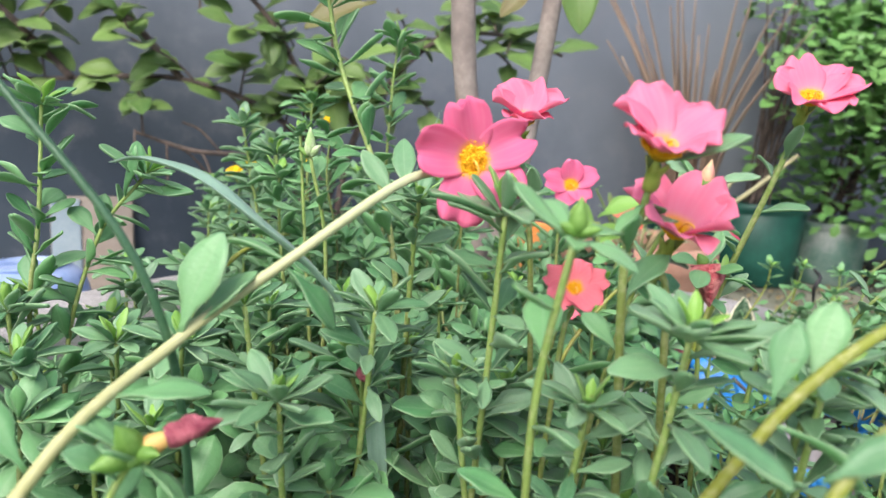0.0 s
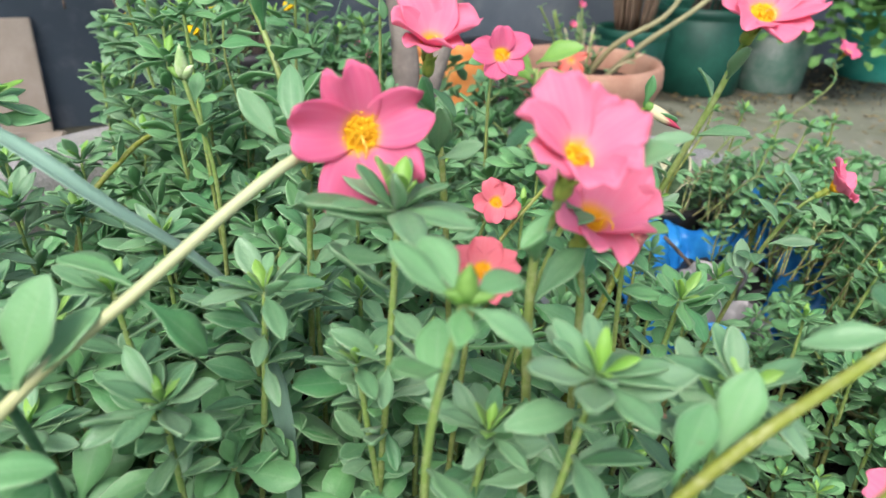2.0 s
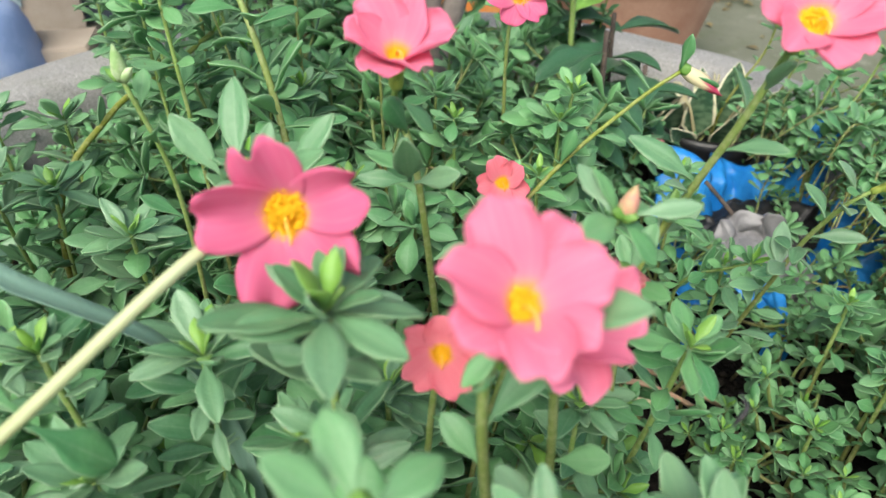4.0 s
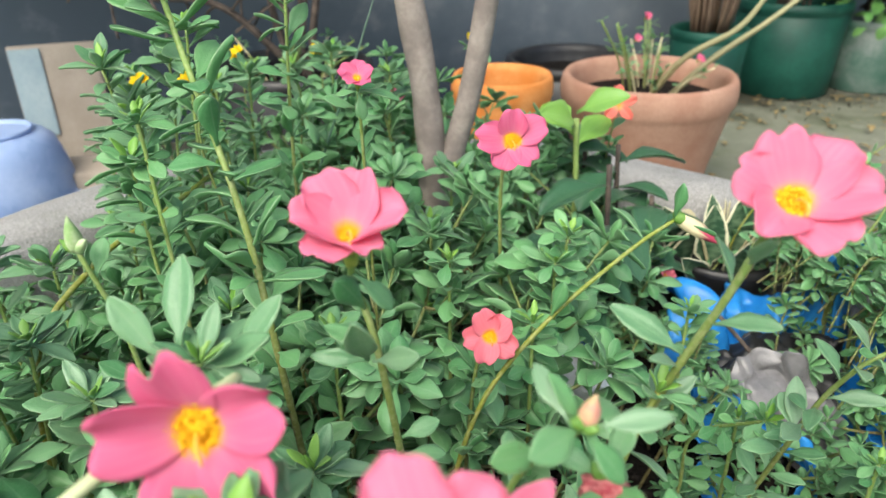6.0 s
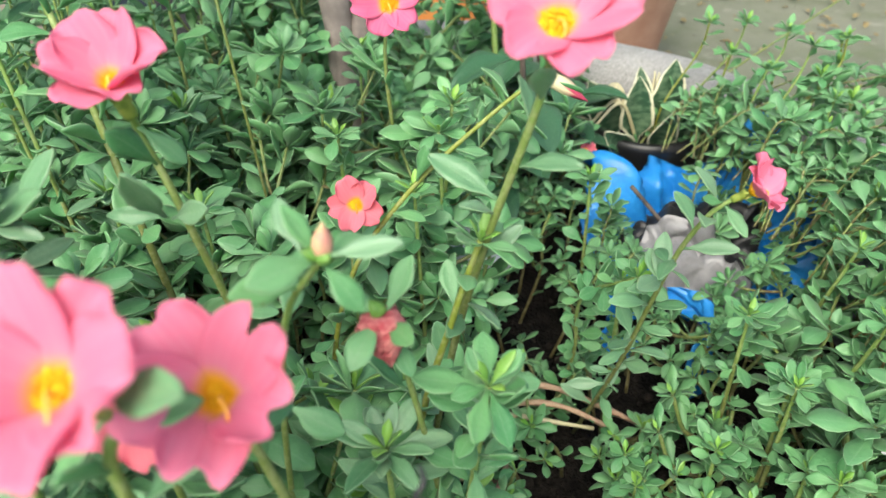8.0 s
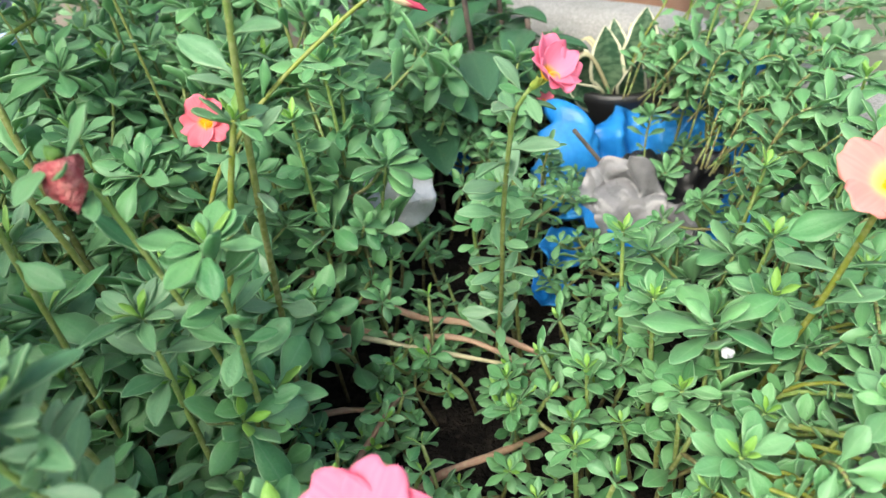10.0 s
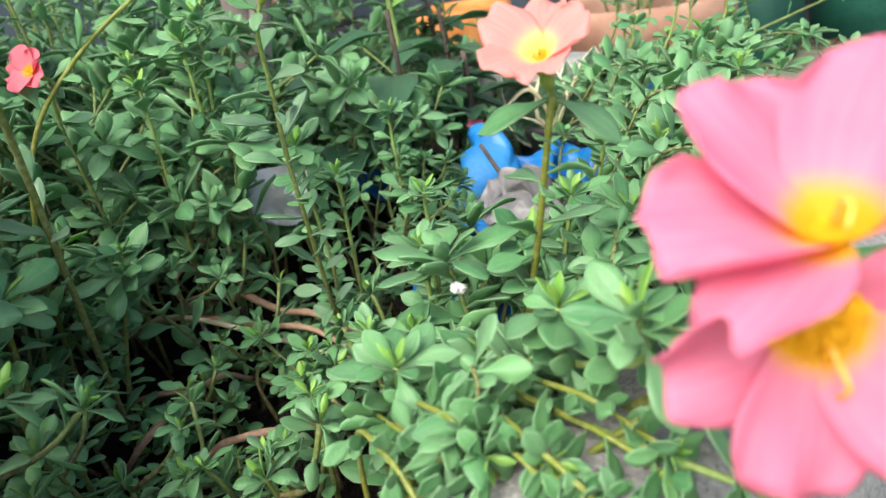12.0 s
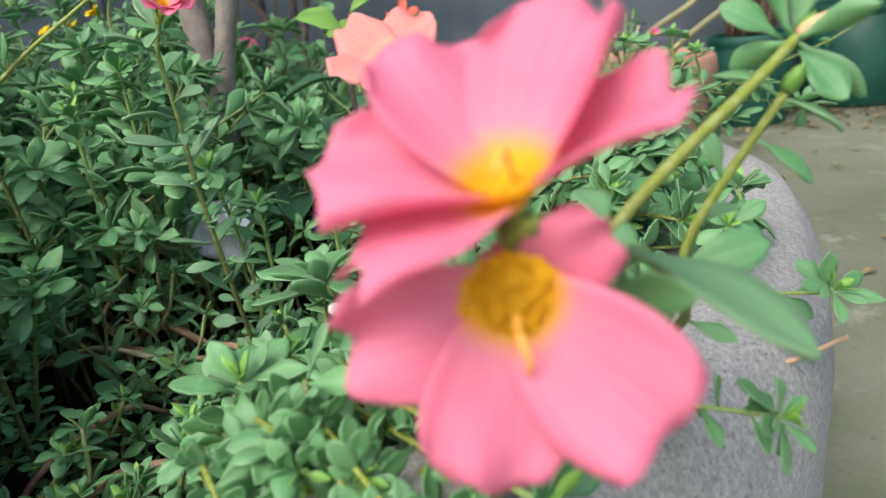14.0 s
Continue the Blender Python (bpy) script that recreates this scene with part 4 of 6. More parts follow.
# ---------------------------------------------------------------- leafy shoots that stand out
def shoot(points, seed, size=0.0135, r=(0.0021, 0.0014), spots=(0.15, 0.25, 0.33, 0.4, 0.47, 0.54, 0.6, 0.66, 0.72, 0.77, 0.82, 0.87, 0.92, 0.96), young=4, rings=((4, 2, 1.0), (4, 28, 0.72)), label="leafy grey-green purslane shoot with a rosette at its tip", stem=None, kind=None):
    ob, line, rng = purslane(points, label, r, spots, size, seed, stem, kind, leafy=9.0 if stem is None else 0.262)
    ahead = (line[-1] - line[-3]).normalized()
    if kind is LONG_LEAVES:
        rings = ((5, 12, 1.0), (4, 40, 0.8))
    rosette(ob, line[-1], (ahead + UP * 0.4), size, rng, kind or LEAVES, rings, young)
    return ob


def upright(tip, seed, size=0.0135, lean=(0.0, 0.0), low=0.12, **more):
    """A shoot that rises from the soil to its tip."""
    x, y, z = tip
    a, b = lean
    h = z - low
    return shoot([(x - a * h, y - b * h, low), (x - a * h * 0.6, y - b * h * 0.55, low + h * 0.45), (x - a * h * 0.2, y - b * h * 0.2, low + h * 0.8), tip], seed, size, **more)


upright((-0.024, 0.0845, 0.339), 51, 0.0190, (0.05, -0.15), kind=LONG_LEAVES)
upright((-0.057, 0.1045, 0.308), 52, 0.0165, (0.1, -0.1), kind=LONG_LEAVES)
upright((0.012, 0.052, 0.3195), 53, 0.0175, (0.12, -0.1), kind=LONG_LEAVES)
upright((0.045, 0.066, 0.300), 54, 0.0165, (0.05, -0.2), kind=LONG_LEAVES)
upright((-0.049, 0.143, 0.286), 55, 0.0135, (0.0, -0.1), kind=LONG_LEAVES)
upright((-0.034, 0.093, 0.294), 56, 0.0140, (-0.1, -0.1), kind=LONG_LEAVES)
upright((-0.006, 0.060, 0.300), 57, 0.0140, (0.1, -0.15), kind=LONG_LEAVES)
upright((-0.086, 0.125, 0.246), 58, 0.0125)
upright((-0.094, 0.105, 0.308), 59, 0.0135, (-0.1, 0), kind=LONG_LEAVES)
upright((0.060, 0.1235, 0.293), 60, 0.0160, (0.1, -0.1))
upright((0.044, 0.058, 0.311), 61, 0.0160, (0.0, -0.2), kind=LONG_LEAVES)
upright((0.049, 0.281, 0.281), 62, 0.0150)
upright((0.055, 0.289, 0.290), 63, 0.0155, (0.1, 0))
upright((0.002, 0.301, 0.271), 64, 0.0150)
upright((-0.040, 0.230, 0.278), 65, 0.0155)
upright((-0.111, 0.260, 0.352), 66, 0.0150, (-0.05, 0.05))
upright((0.178, 0.188, 0.217), 67, 0.0130, low=0.14)
upright((0.154, 0.186, 0.185), 68, 0.0121)
upright((0.124, 0.184, 0.166), 69, 0.0112)
upright((0.178, 0.166, 0.197), 70, 0.0126, low=0.14)
upright((0.171, 0.221, 0.224), 71, 0.0121, low=0.14)
upright((0.190, 0.1185, 0.218), 72, 0.0150, (0.1, -0.2), low=0.15)
upright((0.2285, 0.125, 0.230), 73, 0.0160, (0.1, -0.2), low=0.16)
upright((0.179, 0.193, 0.214), 74, 0.0121, low=0.14)
upright((0.147, 0.149, 0.186), 75, 0.0116)
upright((0.182, 0.155, 0.205), 76, 0.0121, low=0.14)
upright((0.122, 0.197, 0.170), 77, 0.0098)
upright((0.075, 0.203, 0.140), 78, 0.0098, low=0.11)
upright((0.048, 0.203, 0.212), 79, 0.0116, (0.25, 0.1))
upright((0.126, 0.248, 0.224), 80, 0.0121)
upright((0.126, 0.325, 0.230), 81, 0.0145)
upright((0.038, 0.257, 0.266), 82, 0.0145)
upright((-0.010, 0.334, 0.223), 83, 0.0140)
upright((0.049, 0.146, 0.167), 84, 0.0120)
FRONT = upright((0.245, 0.105, 0.240), 85, 0.0160, (0.1, -0.3), low=0.17)
shoot([(0.2618, 0.1423, 0.2053), (0.2739, 0.1348, 0.2072), (0.2868, 0.1255, 0.2110), (0.3024, 0.1199, 0.2125)], 86, 0.0105, (0.0012, 0.0009), spots=(0.45, 0.7, 0.85), rings=((6, -15, 1.0), (4, 20, 0.75)))
shoot([(0.300, 0.195, 0.175), (0.3042, 0.1897, 0.200), (0.3139, 0.1852, 0.2086), (0.3254, 0.18, 0.212)], 87, 0.0115, (0.0012, 0.0009), spots=(0.5, 0.7, 0.85))
shoot([(0.282, 0.225, 0.165), (0.2887, 0.22, 0.2), (0.2974, 0.216, 0.212), (0.3031, 0.2051, 0.2214)], 88, 0.0115, (0.0012, 0.0009), spots=(0.5, 0.7, 0.85))
upright((0.310, 0.235, 0.225), 89, 0.0130, (0.3, 0.1), low=0.16, r=(0.0014, 0.001))
upright((-0.1181, 0.1212, 0.2902), 140, 0.0180, (0.10, -0.10), kind=LONG_LEAVES, low=0.13)
upright((-0.0797, 0.0857, 0.2885), 141, 0.0180, (0.00, -0.10), kind=LONG_LEAVES, low=0.13)
upright((-0.0697, 0.1356, 0.2820), 142, 0.0180, (-0.10, 0.00), kind=LONG_LEAVES, low=0.13)
upright((-0.0183, 0.1200, 0.2795), 144, 0.0180, (0.00, 0.10), kind=LONG_LEAVES, low=0.13)
upright((-0.1172, 0.0946, 0.2744), 148, 0.0170, (0.10, 0.10), kind=LONG_LEAVES, low=0.13)
upright((-0.0367, 0.1706, 0.2680), 149, 0.0190, (0.00, 0.00), kind=LONG_LEAVES, low=0.13)
upright((-0.1069, 0.1823, 0.2857), 150, 0.0190, (0.00, 0.00), kind=LONG_LEAVES, low=0.13)
upright((-0.1553, 0.2256, 0.2769), 151, 0.0190, (0.10, 0.00), kind=LONG_LEAVES, low=0.13)
upright((-0.0893, 0.2600, 0.2692), 152, 0.0190, (0.00, 0.00), kind=LONG_LEAVES, low=0.13)
upright((-0.2158, 0.2934, 0.2750), 153, 0.0190, (0.00, 0.00), kind=LONG_LEAVES, low=0.13)
upright((0.0342, 0.1236, 0.2715), 154, 0.0170, (0.00, 0.00), kind=LONG_LEAVES, low=0.13)
for k, tip in enumerate(((-0.165, 0.115, 0.285), (-0.190, 0.150, 0.290), (-0.150, 0.145, 0.282), (-0.205, 0.190, 0.285), (-0.175, 0.190, 0.275), (-0.135, 0.098, 0.268), (-0.180, 0.225, 0.280))):
    upright(tip, 230 + k, 0.0185, (0.05 * (k % 3 - 1), -0.05), kind=LONG_LEAVES)
TALL = dict(spots=(0.12, 0.17, 0.22, 0.27, 0.33, 0.37, 0.44, 0.52, 0.6, 0.67, 0.73, 0.79, 0.3, 0.4, 0.48, 0.56, 0.64, 0.7, 0.76, 0.82, 0.87, 0.92, 0.96), label="tall purslane shoot with leaves all along its stem")
shoot([(-0.045, 0.215, 0.12), (-0.058, 0.220, 0.27), (-0.068, 0.232, 0.328), (-0.092, 0.262, 0.385), (-0.100, 0.268, 0.425)], 90, 0.024, (0.0030, 0.0018), **TALL)
shoot([(-0.19, 0.17, 0.12), (-0.188, 0.158, 0.27), (-0.186, 0.165, 0.32), (-0.185, 0.170, 0.362)], 91, 0.019, (0.002, 0.0012), **TALL)
shoot([(-0.175, 0.165, 0.12), (-0.178, 0.160, 0.25), (-0.168, 0.168, 0.31), (-0.150, 0.175, 0.338)], 92, 0.019, (0.002, 0.0012), **TALL)
shoot([(-0.115, 0.265, 0.12), (-0.120, 0.270, 0.24), (-0.125, 0.275, 0.30), (-0.125, 0.275, 0.33)], 93, 0.019, (0.002, 0.0012), **TALL)
shoot([(-0.075, 0.335, 0.12), (-0.078, 0.345, 0.28), (-0.075, 0.352, 0.37), (-0.071, 0.355, 0.41)], 94, 0.019, (0.002, 0.0012), **TALL)
shoot([(-0.13, 0.34, 0.12), (-0.128, 0.345, 0.26), (-0.125, 0.35, 0.34), (-0.123, 0.352, 0.37)], 95, 0.019, (0.002, 0.0012), **TALL)
shoot([(0.028, 0.153, 0.15), (0.040, 0.154, 0.24), (0.052, 0.156, 0.285), (0.060, 0.158, 0.31)], 96, 0.014, (0.0022, 0.0016), spots=(0.5, 0.7, 0.85), stem=m_stem_olive)
shoot([(0.10, 0.26, 0.12), (0.11, 0.257, 0.17), (0.110, 0.252, 0.21), (0.124, 0.222, 0.245)], 97, 0.0135, (0.002, 0.0013))
upright((-0.1752, 0.3600, 0.2850), 160, 0.0190, (-0.12, -0.10), kind=LONG_LEAVES, **TALL)
upright((-0.2117, 0.4183, 0.2906), 161, 0.0190, (0.00, 0.05), kind=LONG_LEAVES, **TALL)
upright((-0.2172, 0.4875, 0.2920), 162, 0.0190, (0.12, -0.05), kind=LONG_LEAVES, **TALL)
upright((-0.1689, 0.4626, 0.2867), 163, 0.0190, (-0.06, 0.10), kind=LONG_LEAVES, **TALL)
upright((-0.2420, 0.5300, 0.2900), 164, 0.0190, (0.06, 0.00), kind=LONG_LEAVES, **TALL)
upright((-0.2605, 0.5699, 0.2975), 165, 0.0190, (-0.12, -0.10), kind=LONG_LEAVES, **TALL)
upright((-0.1722, 0.2771, 0.2823), 166, 0.0190, (0.00, 0.05), kind=LONG_LEAVES, **TALL)
upright((-0.1571, 0.3222, 0.2806), 167, 0.0190, (0.12, -0.05), kind=LONG_LEAVES, **TALL)
upright((-0.1112, 0.3682, 0.2799), 168, 0.0190, (-0.06, 0.10), kind=LONG_LEAVES, **TALL)
upright((-0.0743, 0.3221, 0.2780), 169, 0.0190, (0.06, 0.00), kind=LONG_LEAVES, **TALL)
upright((-0.2234, 0.5999, 0.2886), 170, 0.0190, (-0.12, -0.10), kind=LONG_LEAVES, **TALL)
upright((-0.2250, 0.4700, 0.2700), 171, 0.0190, (0.00, 0.05), kind=LONG_LEAVES, **TALL)
upright((-0.0112, 0.3689, 0.2575), 172, 0.0190, (0.12, -0.05), kind=LONG_LEAVES, **TALL)
upright((-0.0567, 0.3195, 0.2303), 173, 0.0190, (-0.06, 0.10), kind=LONG_LEAVES, **TALL)
upright((0.0012, 0.4231, 0.2674), 174, 0.0190, (0.06, 0.00), kind=LONG_LEAVES, **TALL)
upright((0.262, 0.310, 0.205), 180, 0.0145, (0.1, 0.05), low=0.14)
upright((0.282, 0.330, 0.218), 181, 0.0145, (0.1, 0.05), low=0.14)
upright((0.272, 0.283, 0.212), 182, 0.0145, (0.1, 0.05), low=0.14)
upright((0.248, 0.298, 0.205), 183, 0.0145, (0.1, 0.05), low=0.14)
upright((0.292, 0.362, 0.226), 184, 0.0145, (0.1, 0.05), low=0.14)
upright((0.277, 0.388, 0.220), 185, 0.0145, (0.1, 0.05), low=0.14)
upright((0.297, 0.402, 0.232), 186, 0.0145, (0.1, 0.05), low=0.14)
upright((0.287, 0.425, 0.238), 187, 0.0145, (0.1, 0.05), low=0.14)
AIRY = dict(spots=(), young=4, rings=((4, 8, 1.0), (4, 34, 0.75)), r=(0.0018, 0.0012), label="thin airy purslane shoot with a bright rosette at its tip", low=0.14)
for k, tip in enumerate(((0.245, 0.465, 0.240), (0.250, 0.420, 0.246), (0.275, 0.420, 0.260), (0.300, 0.430, 0.260), (0.295, 0.420, 0.226), (0.304, 0.440, 0.240), (0.270, 0.450, 0.232), (0.285, 0.475, 0.250), (0.262, 0.490, 0.252), (0.315, 0.460, 0.246), (0.280, 0.390, 0.238), (0.300, 0.390, 0.226), (0.240, 0.500, 0.250))):
    upright(tip, 250 + k, 0.0125, (0.16 + 0.05 * (k % 3), 0.04 * (k % 4 - 1.5)), stem=m_stem if k % 3 else m_stem_olive, **AIRY)
upright((-0.1626, 0.3407, 0.3539), 190, 0.0195, (-0.12, -0.10), kind=LONG_LEAVES, **TALL)
upright((-0.1608, 0.3636, 0.3327), 191, 0.0195, (0.00, 0.05), kind=LONG_LEAVES, **TALL)
upright((-0.1605, 0.4128, 0.3407), 192, 0.0195, (0.12, -0.05), kind=LONG_LEAVES, **TALL)
upright((-0.1418, 0.4274, 0.3238), 193, 0.0195, (-0.06, 0.10), kind=LONG_LEAVES, **TALL)
upright((-0.1308, 0.4610, 0.3225), 194, 0.0195, (0.06, 0.00), kind=LONG_LEAVES, **TALL)
upright((-0.1142, 0.5137, 0.3140), 195, 0.0195, (-0.12, -0.10), kind=LONG_LEAVES, **TALL)
upright((-0.0917, 0.5404, 0.3202), 196, 0.0195, (0.00, 0.05), kind=LONG_LEAVES, **TALL)
upright((-0.0655, 0.5096, 0.3023), 197, 0.0195, (0.12, -0.05), kind=LONG_LEAVES, **TALL)
upright((-0.1340, 0.3050, 0.3400), 198, 0.0195, (-0.06, 0.10), kind=LONG_LEAVES, **TALL)
upright((-0.0452, 0.5140, 0.3092), 199, 0.0195, (0.06, 0.00), kind=LONG_LEAVES, **TALL)


# the middle from which the hanging shoots fan out
HUB = Vector((-0.12, 0.28, 0))


def rim_shoot(tip, seed, size=0.0135):
    """A shoot from inside the ring whose rosette leans out over it."""
    tip = Vector(tip)
    out = Vector((tip.x - HUB.x, tip.y - HUB.y, 0)).normalized()
    foot = inside((tip.x, tip.y, 0.15)) - UP * 0.15
    shoot([tuple(foot + UP * 0.15), tuple(foot + out * 0.006 + UP * 0.200), tuple((foot + UP * 0.214).lerp(tip + UP * 0.004, 0.6)), tuple(tip)], seed, size, (0.0015, 0.0011), spots=(0.28, 0.38, 0.46, 0.54, 0.62, 0.70, 0.77, 0.84, 0.90, 0.95), label="purslane shoot leaning over the concrete ring", stem=m_stem_olive)


for k, tip in enumerate(((0.2707, 0.2087, 0.222), (0.2776, 0.1842, 0.218), (0.2752, 0.1538, 0.217), (0.2647, 0.124, 0.219), (0.2915, 0.213, 0.221), (0.2867, 0.248, 0.225), (0.300, 0.262, 0.226), (0.263, 0.160, 0.222), (0.240, 0.082, 0.213), (0.250, 0.096, 0.216), (0.228, 0.094, 0.214), (0.260, 0.084, 0.210), (0.205, 0.084, 0.206), (0.222, 0.080, 0.205), (0.238, 0.074, 0.204), (0.215, 0.094, 0.214), (0.232, 0.086, 0.210), (0.250, 0.074, 0.206))):
    rim_shoot(tip, 210 + k, 0.0135 if k < 8 else 0.0105)
shoot([(-0.166, 0.222, 0.13), (-0.162, 0.232, 0.255), (-0.149, 0.271, 0.286), (-0.135, 0.311, 0.291), (-0.122, 0.348, 0.297)], 268, 0.017, (0.0026, 0.0022), spots=(0.3, 0.38, 0.46, 0.54), stem=m_stem_olive, kind=LONG_LEAVES, label="purslane shoot leaning across its neighbours on a thick olive stem")
# two thick olive stems close by
THICK = purslane([(-0.012, 0.05, 0.13), (-0.006, 0.036, 0.25), (0.0188, 0.0290, 0.3116), (0.051, 0.0375, 0.3331), (0.060, 0.040, 0.337)], "thick olive purslane stem with large leaves leaning sideways", (0.0024, 0.0018), (0.5,), 0.0175, 98, m_stem_olive)[0]
THIN = purslane([(0.0, -0.005, 0.13), (0.004, -0.002, 0.25), (0.0135, 0.004, 0.305), (0.0325, 0.010, 0.3270), (0.048, 0.015, 0.339)], "thick olive purslane stem with large leaves leaning sideways", (0.0022, 0.0017), (0.55,), 0.016, 99, m_stem_olive)[0]


def add_leaf(ob, foot, tip, over=(0, -0.6, 0.8), mesh=None):
    """One more leaf on a plant, from foot to tip in the world."""
    foot, tip = Vector(foot), Vector(tip)
    part("leaf", mesh or LEAVES[0], ob, frame_of(foot - ob.matrix_basis.translation, tip - foot, over, (tip - foot).length * 1.05))


add_leaf(THICK, (0.0022, 0.0250, 0.3150), (0.014, 0.0115, 0.3090), (0.3, -0.5, 0.8), LONG_LEAVES[0])
add_leaf(THICK, (0.019, 0.0306, 0.3141), (0.0237, 0.0343, 0.3272), (-0.5, -0.8, 0.2), LEAVES[1])
add_leaf(THICK, (0.0265, 0.0330, 0.3160), (0.0325, 0.0385, 0.3300), (-0.5, -0.8, 0.2), LEAVES[1])
add_leaf(THICK, (0.0590, 0.0398, 0.3360), (0.0430, 0.0440, 0.3330), (0.1, -0.5, 0.8), LONG_LEAVES[1])
add_leaf(THICK, (0.0595, 0.0400, 0.3365), (0.0640, 0.0560, 0.3330), (-0.2, -0.5, 0.8), LONG_LEAVES[2])
add_leaf(THIN, (0.0150, 0.006, 0.3130), (0.0270, 0.003, 0.3220), (0.0, -0.5, 0.8), LONG_LEAVES[0])
add_leaf(DOUBLE, (0.0100, 0.068, 0.3540), (0.0241, 0.0633, 0.3577), (0.1, -0.5, 0.8), LONG_LEAVES[2])
add_leaf(CUPPED, (-0.0120, 0.1440, 0.3300), (-0.0125, 0.1330, 0.3470), (0.1, -0.9, 0.3), LONG_LEAVES[0])
add_leaf(CUPPED, (-0.0112, 0.1450, 0.3290), (0.0010, 0.1400, 0.3345), (-0.3, -0.8, 0.5), LONG_LEAVES[2])
add_leaf(CUPPED, (-0.0118, 0.1455, 0.3290), (-0.0250, 0.1430, 0.3320), (0.3, -0.8, 0.5), LONG_LEAVES[1])
add_leaf(PAIR, (0.0322, 0.1034, 0.3470), (0.0446, 0.1034, 0.349), (0, -0.5, 0.8), LONG_LEAVES[0])
add_leaf(PAIR, (0.0281, 0.1037, 0.3470), (0.0223, 0.1128, 0.3534), (-0.2, -0.7, 0.6), LONG_LEAVES[1])
add_leaf(SKYWARD, (0.2760, 0.0870, 0.2596), (0.2987, 0.0760, 0.2530), (0, -0.4, 0.9), LONG_LEAVES[3])
add_leaf(FRONT, (0.2455, 0.1045, 0.2370), (0.2640, 0.0990, 0.2330), (0, -0.5, 0.8), LEAVES[1])
add_leaf(FRONT, (0.2452, 0.1040, 0.2360), (0.2540, 0.0900, 0.2260), (0.2, -0.6, 0.8), LEAVES[3])
add_leaf(RIM, (0.3051, 0.1447, 0.2785), (0.2941, 0.1443, 0.2870), (0, -0.7, 0.6), LEAVES[0])
add_leaf(RIM, (0.306, 0.1435, 0.2785), (0.3135, 0.1373, 0.2680), (0.2, -0.8, 0.5), LEAVES[1])
add_leaf(RIM, (0.306, 0.1442, 0.2785), (0.3094, 0.1484, 0.2900), (0, -0.9, 0.3), LEAVES[2])
tuft = shoot([(-0.055, 0.150, 0.13), (-0.052, 0.145, 0.25), (-0.049, 0.138, 0.315), (-0.047, 0.1345, 0.336)], 101, 0.016, kind=LONG_LEAVES)
add_leaf(tuft, (-0.0515, 0.1352, 0.3380), (-0.0536, 0.1504, 0.3538), (0, -0.8, 0.5), LONG_LEAVES[0])
add_leaf(tuft, (-0.0546, 0.1345, 0.3360), (-0.0661, 0.1403, 0.3483), (0.3, -0.8, 0.5), LONG_LEAVES[2])
add_leaf(tuft, (-0.0395, 0.1353, 0.3360), (-0.0294, 0.1408, 0.3493), (-0.3, -0.8, 0.5), LONG_LEAVES[0])
for k, (tip, size_) in enumerate((((0.262, 0.088, 0.216), 0.0135), ((0.250, 0.135, 0.216), 0.013), ((0.270, 0.20, 0.232), 0.0145), ((0.245, 0.185, 0.228), 0.014), ((0.225, 0.215, 0.222), 0.0135), ((0.255, 0.235, 0.232), 0.0145), ((0.280, 0.265, 0.238), 0.0145), ((0.235, 0.262, 0.225), 0.014), ((0.292, 0.315, 0.238), 0.0145), ((0.262, 0.30, 0.225), 0.014), ((0.16, 0.10, 0.182), 0.011), ((0.205, 0.145, 0.205), 0.0115), ((0.212, 0.108, 0.205), 0.012), ((0.29, 0.23, 0.215), 0.015), ((0.215, 0.18, 0.222), 0.015))):
    upright(tip, 110 + k, size_, (0.15, -0.1), low=0.13)


def blade(label, points, width, seed, material=None):
    """A long narrow grass leaf, folded along its middle."""
    line = smooth_line(points, 6)
    base = line[0].copy()
    rows, n = [], len(line)
    for i, p in enumerate(line):
        ahead = (line[min(i + 1, n - 1)] - line[max(i - 1, 0)]).normalized()
        side = ahead.cross(UP).normalized() if abs(ahead.z) < 0.97 else Vector((1, 0, 0))
        over = side.cross(ahead)
        s = i / (n - 1)
        half = width / 2 * (0.5 + 0.5 * min(1, s * 4)) * (1 - s**3) + 0.0002
        rows.append([p - base + side * half * u + over * half * 0.5 * abs(u) for u in (-1, -0.5, 0, 0.5, 1)])
    thing("grass", sheet(rows, 0.0004, "grass", material or m_blade), Matrix.Translation(base), label, "grass", "grass blades among the flowers")


blade("long bent grey-green grass leaf arching between the plants", [(-0.055, 0.115, 0.18), (-0.060, 0.110, 0.29), (-0.094, 0.100, 0.336), (-0.125, 0.12, 0.346), (-0.152, 0.150, 0.343)], 0.006, 1)
stalk = smooth_line([(-0.100, 0.085, 0.11), (-0.097, 0.070, 0.26), (-0.0990, 0.0565, 0.3230), (-0.1291, 0.0592, 0.3644), (-0.165, 0.065, 0.405)], 7)
thing("grass", tube("grass", [p - stalk[0] for p in stalk], [0.0012 - 0.0004 * i / len(stalk) for i in range(len(stalk))], m_glossy_leaf, 8), Matrix.Translation(stalk[0]), "straight dark green grass stalk leaning between the plants", "grass", "grass blades among the flowers")
blade("thin dark green grass stalk in the back of the bed", [(-0.115, 0.45, 0.13), (-0.095, 0.45, 0.24), (-0.06, 0.45, 0.33), (-0.045, 0.45, 0.37)], 0.0035, 3)


